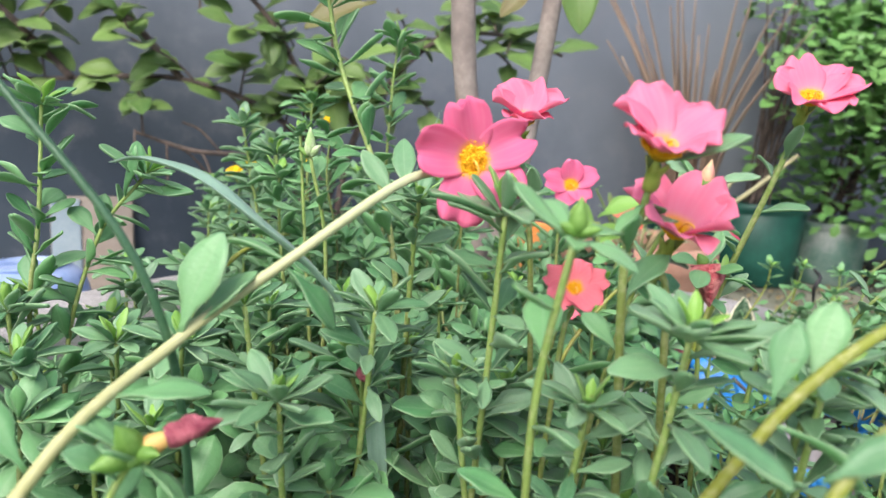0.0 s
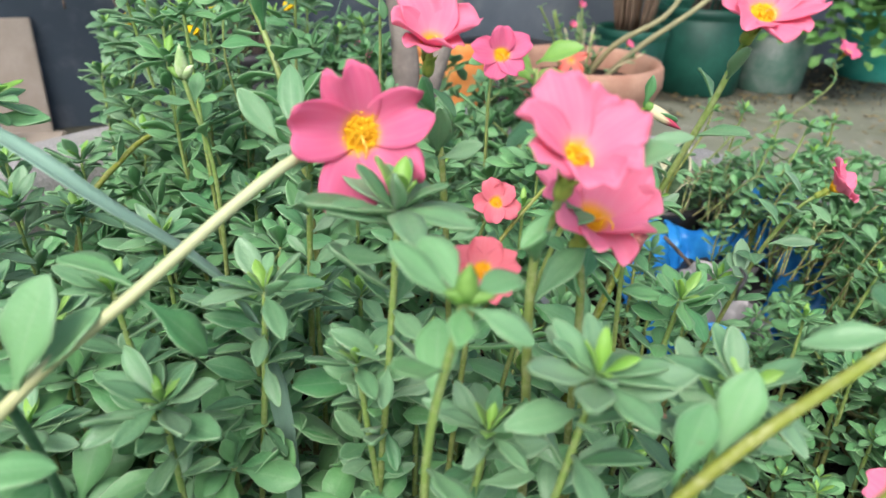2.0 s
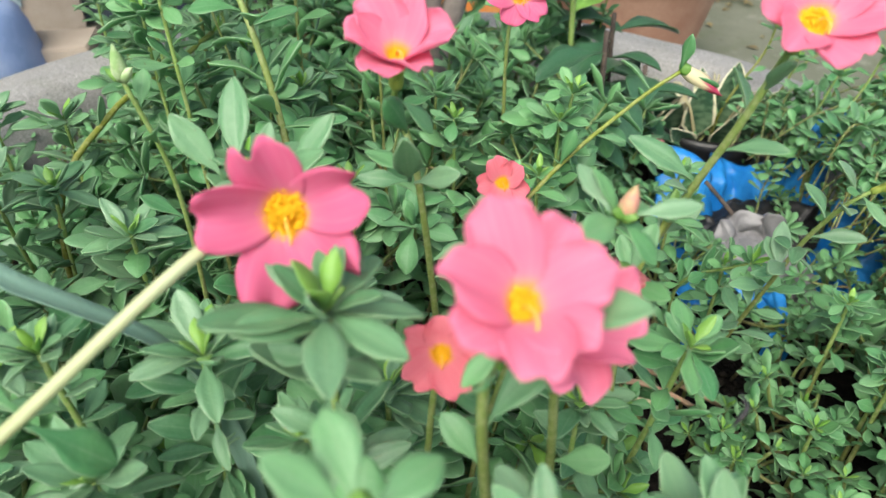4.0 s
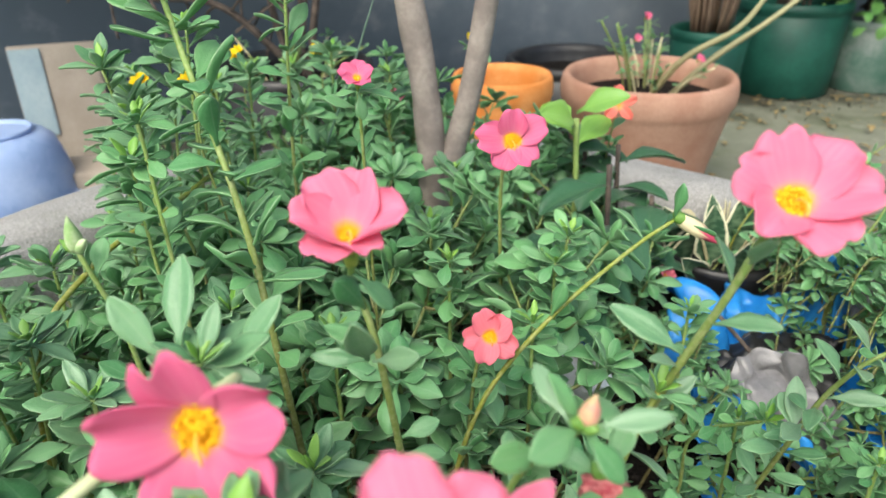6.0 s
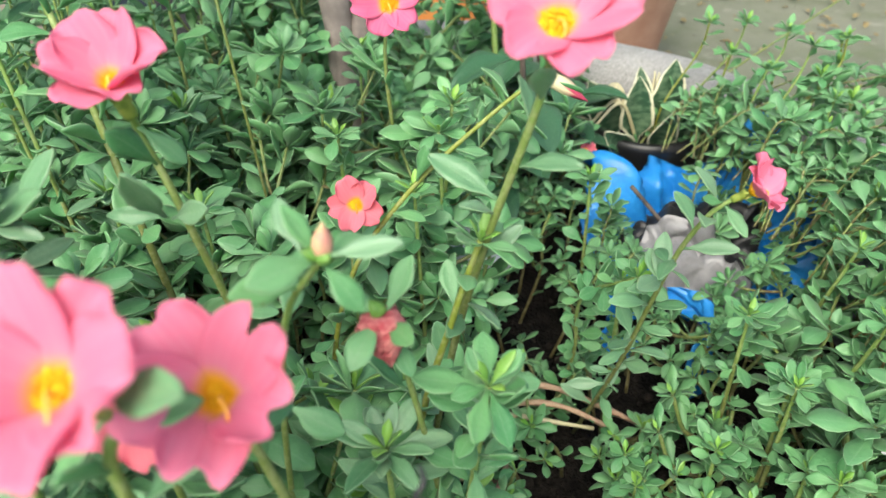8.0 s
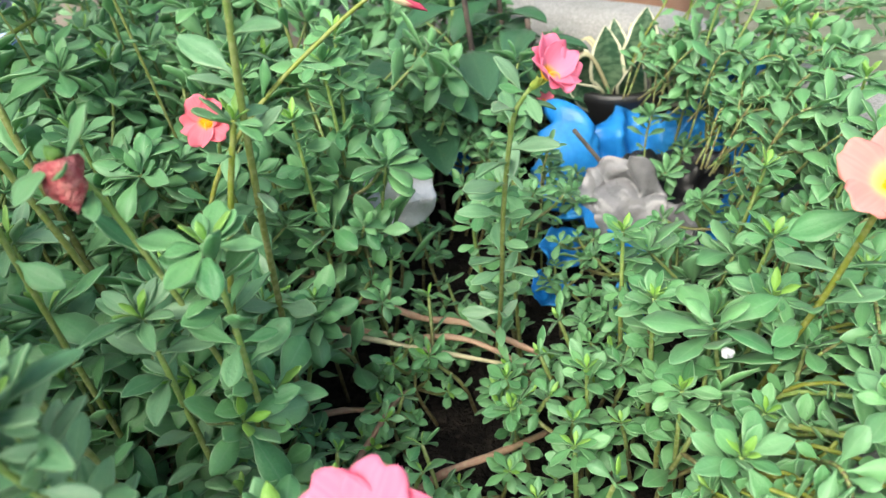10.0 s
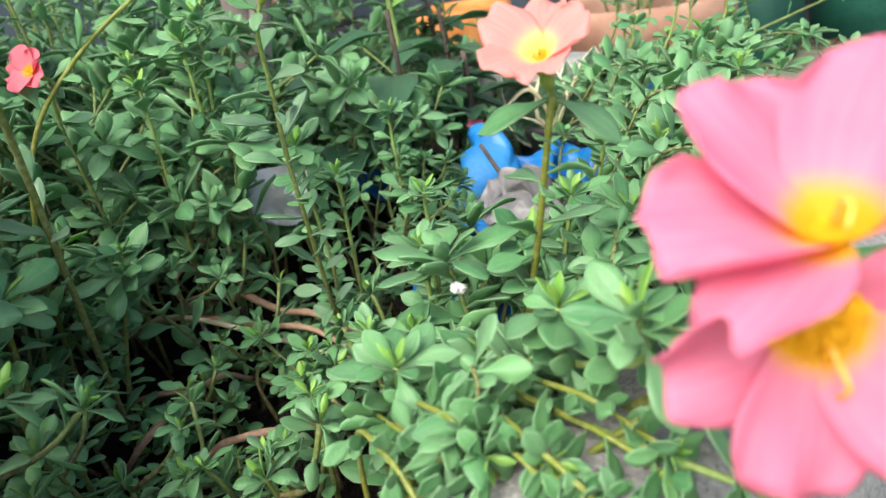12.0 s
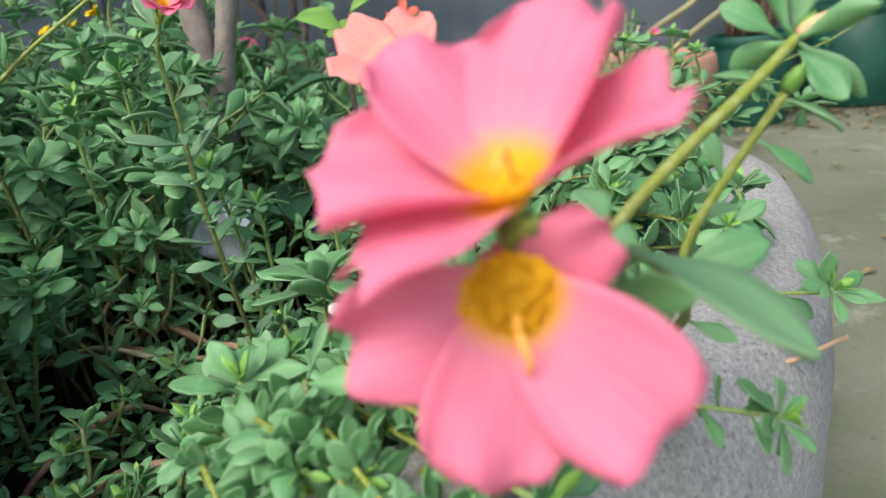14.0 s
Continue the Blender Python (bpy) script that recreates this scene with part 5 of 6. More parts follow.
def creeping(points, radius, seed, material=None):
    rng = random.Random(700 + seed)
    line = smooth_line([Vector(p) + Vector((rng.uniform(-1, 1), rng.uniform(-1, 1), rng.uniform(-1, 1))) * 0.003 for p in points], 6)
    base = line[0].copy()
    n = len(line)
    thing("creeping_stem", tube("creeping_stem", [p - base for p in line], [0.92 * radius * (1 + 0.2 * math.sin(i * 1.7 + seed) * math.sin(i * 0.6)) * (1 - 0.35 * i / n) for i in range(n)], material or m_stem_brown, 8), Matrix.Translation(base), "bare brown purslane stem lying over the soil", "stem", "bare stems on the soil")


creeping([(-0.07, 0.235, 0.125), (-0.03, 0.239, 0.148), (0.0, 0.243, 0.152), (0.03, 0.249, 0.156), (0.07, 0.246, 0.154), (0.105, 0.236, 0.150), (0.15, 0.222, 0.135)], 0.0022, 1)
creeping([(0.0, 0.276, 0.130), (0.03, 0.268, 0.150), (0.05, 0.263, 0.156), (0.075, 0.257, 0.156), (0.10, 0.247, 0.152), (0.14, 0.235, 0.138)], 0.0024, 2)
creeping([(-0.03, 0.262, 0.135), (0.0, 0.253, 0.150), (0.02, 0.246, 0.155), (0.05, 0.239, 0.158), (0.08, 0.234, 0.152), (0.12, 0.238, 0.140)], 0.0018, 3, m_straw)
creeping([(0.02, 0.272, 0.175), (0.025, 0.255, 0.165), (0.035, 0.25, 0.152), (0.048, 0.24, 0.13)], 0.0015, 4)
creeping([(0.035, 0.165, 0.118), (0.055, 0.172, 0.140), (0.07, 0.2, 0.150), (0.075, 0.225, 0.135)], 0.0018, 5)
creeping([(0.06, 0.155, 0.118), (0.09, 0.165, 0.146), (0.12, 0.175, 0.150), (0.14, 0.2, 0.135)], 0.0022, 6)
creeping([(-0.02, 0.19, 0.12), (0.005, 0.205, 0.132), (0.04, 0.21, 0.136), (0.07, 0.22, 0.125)], 0.002, 7)
creeping([(0.150, 0.150, 0.13), (0.180, 0.128, 0.168), (0.196, 0.120, 0.178), (0.206, 0.124, 0.196), (0.222, 0.127, 0.212)], 0.0013, 8, m_stem_olive)
creeping([(0.18, 0.135, 0.15), (0.200, 0.122, 0.178), (0.222, 0.108, 0.190), (0.242, 0.106, 0.214)], 0.0013, 9, m_stem_olive)
creeping([(0.275, 0.17, 0.19), (0.292, 0.178, 0.2), (0.31, 0.178, 0.194), (0.33, 0.18, 0.196)], 0.0011, 10)


# ---------------------------------------------------------------- the rest of the bed
def ease(v):
    v = min(1.0, max(0.0, v))
    return v * v * (3 - 2 * v)


def canopy(x, y):
    """How high the leaves of the bed stand over a place."""
    h = 0.172 + 0.105 * ease((0.10 - x) / 0.09) - 0.03 * ease((-0.10 - x) / 0.08)
    if y > 0.26:
        h = max(h, 0.172 + 0.062 * ease((y - 0.26) / 0.08) * ease((0.16 - x) / 0.05))
    h = max(h, 0.172 + 0.035 * ease((x - 0.13) / 0.05))
    h -= 0.14 * math.exp(-(((x - 0.04) / 0.055) ** 2 + ((y - 0.205) / 0.045) ** 2))
    h -= 0.05 * math.exp(-(((x - 0.105) / 0.03) ** 2 + ((y - 0.26) / 0.05) ** 2))
    h -= 0.07 * math.exp(-(((x - 0.20) / 0.08) ** 2 + ((y - 0.36) / 0.10) ** 2))
    h -= 0.08 * math.exp(-(((x - 0.19) / 0.08) ** 2 + ((y - 0.48) / 0.08) ** 2))
    h -= 0.065 * math.exp(-(((x - 0.078) / 0.042) ** 2 + ((y - 0.115) / 0.038) ** 2))
    if y < 0.05:
        h -= 0.05 * ease((0.05 - y) / 0.06)
    if x > 0.17 and y < 0.1:
        h = min(h, 0.205)
    h -= 0.075 * ease((-0.17 - x) / 0.06)
    return max(h, SOIL + 0.03)


def template(height, seed):
    """A filling plant with its foot at the origin."""
    rng = random.Random(seed)
    a, b = rng.uniform(-0.035, 0.035) * (0.4 + height * 5), rng.uniform(-0.035, 0.035) * (0.4 + height * 5)
    pts = [(0, 0, -0.01), (a * 0.2, b * 0.7, height * 0.4), (a * 0.85, b * 0.7, height * 0.75), (a, b, height)]
    count = 4 + int(height / (0.011 if height < 0.06 else 0.013))
    leaf_size = 0.0122 if height < 0.06 else 0.0155 if height < 0.09 else 0.0228
    spots = [0.12 + 0.83 * (i + 0.5) / count for i in range(count)]
    ob, line, rng = purslane(pts, "leafy grey-green purslane shoot among its neighbours", (0.0019, 0.0013), spots, leaf_size, seed, m_stem_low, LEAVES_COARSE, leafy=0.0)
    for b in range(1 if height < 0.06 else 2):
        i = int(len(line) * rng.uniform(0.3, 0.75))
        w = rng.uniform(0, 6.28)
        out = Vector((math.cos(w), math.sin(w), 0))
        reach = rng.uniform(0.014, 0.028)
        side = smooth_line([line[i], line[i] + out * reach * 0.6 + UP * reach * 0.2, line[i] + out * reach + UP * reach * rng.uniform(0.5, 1.0)], 4)
        part("branch", tube("stem_branch", side, [0.0009] * len(side), m_stem_low, 6), ob)
        leaves_on(ob, side, (0.45, 0.75), leaf_size * 0.85, rng, LEAVES_COARSE)
        rosette(ob, side[-1], out * 0.6 + UP, leaf_size * 0.85, rng, LEAVES_COARSE, ((4, 5, 1.0), (3, 34, 0.7)), 2)
    rosette(ob, line[-1], (line[-1] - line[-3]).normalized() + UP * 0.3, leaf_size * 0.95, rng, LEAVES_COARSE, ((5, 4, 1.0), (4, 32, 0.7)), 3)
    return ob


HEIGHTS = (0.025, 0.05, 0.075, 0.10, 0.13, 0.16)
TEMPLATES = [[template(h, 200 + 10 * i + j) for j in range(3)] for i, h in enumerate(HEIGHTS)]
LEAF_LOW = leaf_set("leaf_low", m_leaf_joined, 8, 3)


def bed_spots():
    rng = random.Random(77)
    step, out = 0.0225, []
    for i in range(-18, 19):
        for j in range(-18, 19):
            x = BED.x + (i + rng.uniform(-0.45, 0.45)) * step
            y = BED.y + (j + rng.uniform(-0.45, 0.45)) * step
            d = math.hypot(x - BED.x, y - BED.y)
            if d < 0.312 and rng.random() < 0.94:
                out.append((x, y, rng.uniform(0.42, 1.08), rng.uniform(0, 6.28), rng.random()))
    return out


used, joined_leaves, joined_stems = set(), [], []
stem_low = tube("stem_low", [Vector((0, 0, z / 5)) for z in range(6)], [0.0011] * 6, m_stem_low, 5)
SPOTS = bed_spots()
order = sorted(range(len(SPOTS)), key=lambda i: math.hypot(SPOTS[i][0] - 0.08, SPOTS[i][1] - 0.13))
NEAR = set(order[:64])
for i, (x, y, share, turn, pick) in enumerate(SPOTS):
    clear = math.hypot(x - 0.215, y - 0.370) > 0.036 and math.hypot(x - 0.252, y - 0.400) > 0.03 and math.hypot(x - 0.066, y - 0.305) > 0.015 and math.hypot(x - 0.20, y - 0.495) > 0.05 and math.hypot(x + 0.012, y - 0.447) > 0.018
    bare = math.exp(-(((x - 0.055) / 0.06) ** 2 + ((y - 0.195) / 0.045) ** 2)) > 0.45 and pick < 0.40
    if not clear or bare or (i not in NEAR and pick < 0.12):
        continue
    h = (canopy(x, y) - SOIL) * share
    k = min(range(len(HEIGHTS)), key=lambda q: abs(HEIGHTS[q] - h))
    master = TEMPLATES[k][int(pick * 3)]
    grow = min(1.25, max(0.75, h / HEIGHTS[k]))
    m = Matrix.Translation((x, y, SOIL)) @ Matrix.Rotation(turn, 4, "Z") @ Matrix.Rotation(radians(13 * math.sin(turn * 3)), 4, "X") @ Matrix.Diagonal((1, 1, grow, 1))
    if i in NEAR:
        if master.name in used:
            copy_thing(master, m)
        else:
            used.add(master.name)
            master.matrix_basis = m
    else:
        for child in master.children:
            if child.data.name.startswith("stem"):
                joined_stems.append((child.data, m @ child.matrix_basis))
            else:
                joined_leaves.append((LEAF_LOW[int(pick * 97 + len(joined_leaves)) % 5], m @ child.matrix_basis))
for row in TEMPLATES:
    for master in row:
        if master.name not in used:
            for child in list(master.children):
                bpy.data.objects.remove(child)
            bpy.data.objects.remove(master)

LEAF_OVER = [leaf_mesh("leaf_over", m_leaf_joined, w, b, 0.18, 0.64, 9, 3, 0.05, tw, 0.72) for w, b, tw in ((0.42, 0.15, 0.1), (0.46, 0.02, -0.15), (0.38, 0.28, 0.2))]


# shoots that hang over the ring on the sunny side
def over_ring(w, reach, top, size, rng, start=None):
    """A thin leafy shoot from inside the ring outwards over it; its leaves and stem go to the joined rest."""
    out, side = Vector((math.cos(w), math.sin(w), 0)), Vector((-math.sin(w), math.cos(w), 0))
    foot = HUB + out * (start or rng.uniform(0.35, 0.385)) + UP * (0.12 if start else 0.185)
    drift = rng.uniform(-0.05, 0.03)
    tip = HUB + out * reach + side * drift + UP * top
    line = smooth_line([foot, foot.lerp(tip, 0.45) + UP * 0.022 + side * drift * 0.2, foot.lerp(tip, 0.8) + UP * 0.012, tip], 4)
    for a, b in zip(line, line[1:]):
        joined_stems.append((stem_low, Matrix.Translation(a) @ (b - a).to_track_quat("Z", "Y").to_matrix().to_4x4() @ Matrix.Diagonal((0.6, 0.6, (b - a).length, 1))))
    turn = rng.uniform(0, 6.28)
    for i in range(2, len(line)):
        turn += 2.4
        ahead = (line[i] - line[i - 1]).normalized()
        a = ahead.orthogonal().normalized()
        for flip in (1, -1)[: 1 + i % 2]:
            way = flip * (math.cos(turn) * a + math.sin(turn) * ahead.cross(a)) + ahead * 0.4
            joined_leaves.append((rng.choice(LEAF_OVER), frame_of(line[i], way, ahead * 0.4 + UP + Vector((rng.uniform(-0.5, 0.5), rng.uniform(-0.8, 0.2), 0)), size * rng.uniform(0.7, 1.1))))
    for count, rise, share in ((5, 5, 1.0), (4, 40, 0.65)):
        turn += 0.6
        for i in range(count):
            t = turn + math.tau * i / count + rng.uniform(-0.25, 0.25)
            e = radians(rise + rng.uniform(-15, 15))
            way = Vector((math.cos(e) * math.cos(t), math.cos(e) * math.sin(t), math.sin(e)))
            joined_leaves.append((rng.choice(LEAF_OVER), frame_of(tip, way, UP, size * share * rng.uniform(0.85, 1.15))))


rng = random.Random(5)
for _ in range(36):
    w = rng.uniform(-0.12, 0.50)
    if 0.18 < w < 0.36 and rng.random() < 0.7:
        continue
    over_ring(w, rng.uniform(0.385, 0.40 if w < 0.1 else 0.43 if w < 0.3 else 0.54), rng.uniform(0.200, 0.240), rng.uniform(0.015, 0.020), rng)
for _ in range(20):
    over_ring(rng.uniform(0.12, 0.5), rng.uniform(0.37, 0.40), rng.uniform(0.185, 0.215), rng.uniform(0.012, 0.016), rng)
for _ in range(8):
    w, reach = rng.uniform(-0.15, 0.42), rng.uniform(0.27, 0.375)
    x, y = HUB.x + reach * math.cos(w), HUB.y + reach * math.sin(w)
    if min(math.hypot(x - a, y - b) for a, b in ((0.245, 0.385), (0.165, 0.42), (0.19, 0.32))) > 0.024:
        over_ring(w, reach, rng.uniform(0.168, 0.208), rng.uniform(0.012, 0.016), rng, reach - 0.012)
for _ in range(14):
    over_ring(rng.uniform(-0.45, -0.1), rng.uniform(0.37, 0.40), rng.uniform(0.205, 0.225), rng.uniform(0.010, 0.013), rng)

undergrowth = thing("purslane_undergrowth", joined("purslane_undergrowth", joined_leaves, m_leaf_joined), None, "dense grey-green purslane foliage filling the round bed", "plants", kind="stuff")
part("stems", joined("undergrowth_stems", joined_stems, m_stem_low), undergrowth)

# ---------------------------------------------------------------- things in the bed
def crumpled(name, size, material, seed, folds=0.25, n=14, thick=0.0006, lift=0.0, fine=0.1, wrinkle=2.2):
    """A crumpled piece of plastic sheet, lying in xy and folded by noise."""
    rows = []
    for i in range(n):
        row = []
        for j in range(n):
            a, b = 2 * i / (n - 1) - 1, 2 * j / (n - 1) - 1
            x, y = a * math.sqrt(1 - 0.42 * b * b) * 0.55 * size[0], b * math.sqrt(1 - 0.42 * a * a) * 0.55 * size[1]
            p = Vector((x / size[0] * wrinkle, y / size[1] * wrinkle, seed * 3.1))
            z = folds * size[0] * (noise.noise(p) + 0.6 * abs(noise.noise(p * 1.9)) + fine * noise.noise(p * 5))
            x += 0.14 * size[0] * noise.noise(p * 1.7 + Vector((7, 0, 0)))
            y += 0.14 * size[1] * noise.noise(p * 1.7 + Vector((0, 7, 0)))
            row.append((x, y, z + lift * (x / size[0]) ** 2))
        rows.append(row)
    return sheet(rows, thick, name, material)


def sack(name, rx, ry, material):
    """The standing wall of a torn plastic bag: folded sides, a rim that rolls outwards in flaps, and a tear that opens to the front."""
    n, k, rows = 26, 96, []
    flaps = ((2.50, 0.053, 0.40), (0.68, 0.064, 0.24), (-0.25, 0.046, 0.30), (1.75, 0.030, 0.32), (1.20, 0.030, 0.30), (3.75, 0.026, 0.30), (-1.05, 0.018, 0.25))
    for i in range(n):
        v = i / (n - 1)
        row = []
        for j in range(k):
            w = -1.35 + (math.tau - 0.65) * j / (k - 1)
            d = Vector((math.cos(w), math.sin(w), 0))
            top = 0.012 + sum(h * math.exp(-((math.remainder(w - c, math.tau)) / q) ** 2) for c, h, q in flaps) + 0.006 * noise.noise(d * 4)
            fold = 0.0040 * math.sin(9 * w + 3 * noise.noise(d * 2)) + 0.010 * noise.noise(d * 2.6 + UP * v * 1.4) + 0.008 * abs(noise.noise(d * 6 + UP * v * 2.4)) + 0.006 * max(0.0, 1 - 5 * abs(noise.noise(d * 4.5 + UP * v * 3)))
            roll = 0.006 + 0.10 * top
            if v < 0.62:
                q = v / 0.62
                out, z = -0.010 + 0.012 * q + fold * (0.4 + q), top * q
            else:
                t = (v - 0.62) / 0.38 * 2.5
                out, z = 0.002 + fold * 1.4 + roll * (1 - math.cos(t)), top + roll * math.sin(t) * 0.9
            z += 0.003 * noise.noise(Vector((w * 2.5, v * 3, 5)))
            row.append(((rx + out) * d.x, (ry + out) * d.y, z))
        rows.append(row)
    return sheet(rows, 0.0006, name, material)


bag = thing("plastic_bag", None, pose(0.214, 0.380, 0.118, 0, 0, 8), "torn blue plastic bag with grey film and black net inside", "bag")
part("bag_wall", sack("bag_wall", 0.046, 0.044, m_blue), bag, None, "folded blue plastic with a rolled torn rim")
part("black_filling", crumpled("black_filling", (0.105, 0.095), m_black, 51, 0.20, 44, 0.0006, 0.0, 0.5), bag, pose(0.0, -0.008, 0.018, 16, 0, 20), "black net and soil inside the bag")
for k, (x, y, z, rx, ry, rz, sx, sy) in enumerate(((-0.034, -0.040, 0.046, 62, -16, -12, 0.042, 0.050), (-0.012, -0.054, 0.028, 48, 15, -30, 0.030, 0.038))):
    part("grey_film", crumpled("grey_film", (sx, sy), m_grey_film, 34 + k, 0.26, 26, 0.0005, 0.0, 0.08, 2.4), bag, pose(x, y, z, rx, ry, rz), "grey translucent plastic film")
for k, (x, y, z, rx, ry, rz, sx, sy) in enumerate(((0.062, -0.050, 0.062, 30, 12, 34, 0.052, 0.018), (-0.070, -0.040, 0.022, 55, 30, 15, 0.030, 0.022), (-0.036, -0.068, 0.034, 78, 5, -70, 0.034, 0.014), (-0.046, -0.098, 0.020, 80, 5, -10, 0.015, 0.036), (0.006, -0.078, 0.040, 50, 10, 70, 0.026, 0.013), (-0.084, -0.070, 0.016, 40, 30, 15, 0.024, 0.018), (0.056, 0.040, 0.078, 52, -20, 10, 0.040, 0.034))):
    part("blue_sheet", crumpled("blue_sheet", (sx, sy), m_blue, 11 + 3 * k, 0.34, 18, 0.0006, 0.5 * sx, 0.08, 1.5), bag, pose(x, y, z, rx, ry, rz))
thing("plastic_scrap", crumpled("plastic_scrap", (0.034, 0.03), m_white_film, 61, 0.4, 16, 0.0005, 0.0, 0.03, 1.4), pose(0.066, 0.305, 0.196, 70, 10, 10), "torn scrap of white plastic film among the stems", "scrap")
thing("plastic_scrap", crumpled("plastic_scrap", (0.0042, 0.0030), m_white_film, 63, 0.3, 8), pose(0.196, 0.160, 0.2165, 60, 20, 10), "small white scrap lying on leaves", "scrap")
twig = smooth_line([(0.204, 0.346, 0.146), (0.178, 0.352, 0.180), (0.162, 0.372, 0.195)], 5)
thing("twig", tube("twig", [p - twig[0] for p in twig], [0.0013] * len(twig), m_twig, 7), Matrix.Translation(twig[0]), "short brown twig sticking out of the torn bag", "twig")
curl = smooth_line([(0.0472, 0.0735, 0.3225), (0.0460, 0.0715, 0.3262), (0.0475, 0.0725, 0.3285), (0.0468, 0.0745, 0.3300)], 5)
thing("dried_curl", tube("dried_curl", [p - curl[0] for p in curl], [0.0009 * (1 - 0.6 * abs(2 * i / (len(curl) - 1) - 1)) for i in range(len(curl))], m_black, 7, 0.6), Matrix.Translation(curl[0]), "small black dried curl of plant clinging to leaves", "debris")
thing("blue_scrap", crumpled("blue_scrap", (0.03, 0.02), m_blue, 65, 0.3, 8), pose(0.085, 0.40, 0.165, 50, 10, 60), "small blue plastic scrap between the stems", "scrap")

snake = thing("snake_plant", lathe("snake_plant", [(0.034, 0.10), (0.040, 0.165), (0.044, 0.172), (0.044, 0.178), (0.039, 0.178), (0.038, 0.160), (0.002, 0.158)], m_black, 28), pose(0.205, 0.495, -0.0), "small variegated snake plant with cream-edged leaves in a black pot", "plant")
for k, (x, y, way, size, wide) in enumerate(((-0.010, -0.004, (-0.05, -0.05, 1), 0.060, 0.44), (0.008, 0.006, (0.16, 0.05, 1), 0.066, 0.42), (-0.020, 0.004, (-0.45, -0.1, 0.9), 0.062, 0.46), (0.018, -0.006, (0.5, -0.1, 0.9), 0.060, 0.46), (0.0, -0.014, (0.12, -0.5, 0.85), 0.052, 0.40), (-0.014, -0.014, (-0.5, -0.55, 0.6), 0.052, 0.38), (0.016, -0.016, (0.55, -0.5, 0.5), 0.05, 0.36), (0.02, 0.01, (0.9, 0.2, 0.5), 0.055, 0.3), (-0.02, 0.01, (-0.95, 0.1, 0.35), 0.055, 0.3), (0.002, 0.012, (-0.1, 0.3, 1), 0.056, 0.34))):
    part("leaf", leaf_mesh("snake_leaf", m_snake, wide, 0.10 + 0.03 * (k % 3), 0.35, 0.42, 10, 7, 0.025, 0.25 * (k % 3 - 1), 0.85, 0.0), snake, frame_of((x, y, 0.158), way, (0.1 * (k % 3 - 1), -1, 0.25), size))
for k in range(15):
    r = random.Random(330 + k)
    w = r.uniform(0, 6.28)
    line = smooth_line([(0.01 * math.cos(w), 0.01 * math.sin(w), 0.165), (0.03 * math.cos(w), 0.03 * math.sin(w), 0.20), (0.055 * math.cos(w), 0.055 * math.sin(w), r.uniform(0.17, 0.2))], 5)
    part("dry_leaf", tube("dry_leaf", line, [0.0020 - 0.0012 * i / len(line) for i in range(len(line))], m_straw, 6, 0.35), snake, None, "dry cream-coloured leaf strip")


def tree():
    ob = thing("young_tree", None, pose(-0.012, 0.447, 0.11), "young forked tree with smooth grey-brown bark in the bed", "tree")
    main = smooth_line([(0.004, 0, -0.02), (0.0, 0, 0.12), (-0.004, 0.004, 0.2), (-0.020, 0.005, 0.34), (-0.012, 0.0, 0.6), (-0.02, 0.0, 1.4)], 6)
    part("trunk", tube("trunk", main, [0.0100 - 0.002 * i / len(main) + 0.0005 * math.sin(i * 1.9) for i in range(len(main))], m_bark, 14), ob)
    fork = smooth_line([(0.0, 0.002, 0.06), (0.008, 0.003, 0.14), (0.026, 0.004, 0.21), (0.042, 0.006, 0.31), (0.055, 0.01, 0.42), (0.10, 0.02, 0.8), (0.15, 0.02, 1.4)], 6)
    part("limb", tube("limb", fork, [0.0080 - 0.002 * i / len(fork) for i in range(len(fork))], m_bark, 12), ob)
    twig = smooth_line([(0.05, 0.01, 0.42), (0.09, -0.02, 0.43), (0.10, -0.05, 0.40), (0.09, -0.06, 0.36)], 5)
    part("twig", tube("twig", twig, [0.0022] * len(twig), m_twig, 6), ob)
    big = leaf_mesh("tree_leaf", m_dry_leaf, 0.48, 0.2, 0.3, 0.45, 11, 7, 0.012, 0.2, 0.8)
    green = leaf_mesh("tree_leaf", m_shrub_leaf, 0.5, 0.2, 0.3, 0.45, 11, 7, 0.012, -0.2, 0.8)
    for k, (x, y, z, way, size) in enumerate((((0.13), -0.03, 0.385, (0.8, -0.2, -0.15), 0.062), (0.055, -0.03, 0.36, (0.1, -0.2, -0.9), 0.05), (-0.08, -0.03, 0.33, (-0.8, -0.1, -0.25), 0.055), (-0.06, -0.02, 0.37, (-0.9, 0.1, 0.1), 0.05), (0.03, -0.03, 0.345, (-0.5, -0.1, -0.4), 0.035), (0.0, 0.02, 0.44, (-0.6, -0.2, -0.4), 0.05), (0.1, 0.0, 0.46, (0.5, -0.4, -0.3), 0.06))):
        part("leaf", (big, green)[k % 2], ob, frame_of((x, y, z), way, (0, -0.7, 0.7), size))
    rng = random.Random(9)
    crown = []
    for _ in range(160):
        p = Vector((rng.gauss(0.05, 0.22), rng.gauss(0.0, 0.2), rng.uniform(1.3, 1.9)))
        crown.append((green, frame_of(p, (rng.gauss(0, 1), rng.gauss(0, 1), rng.uniform(-0.8, 0.2)), UP, rng.uniform(0.05, 0.09))))
    part("crown", joined("crown", crown, m_shrub_leaf), ob)


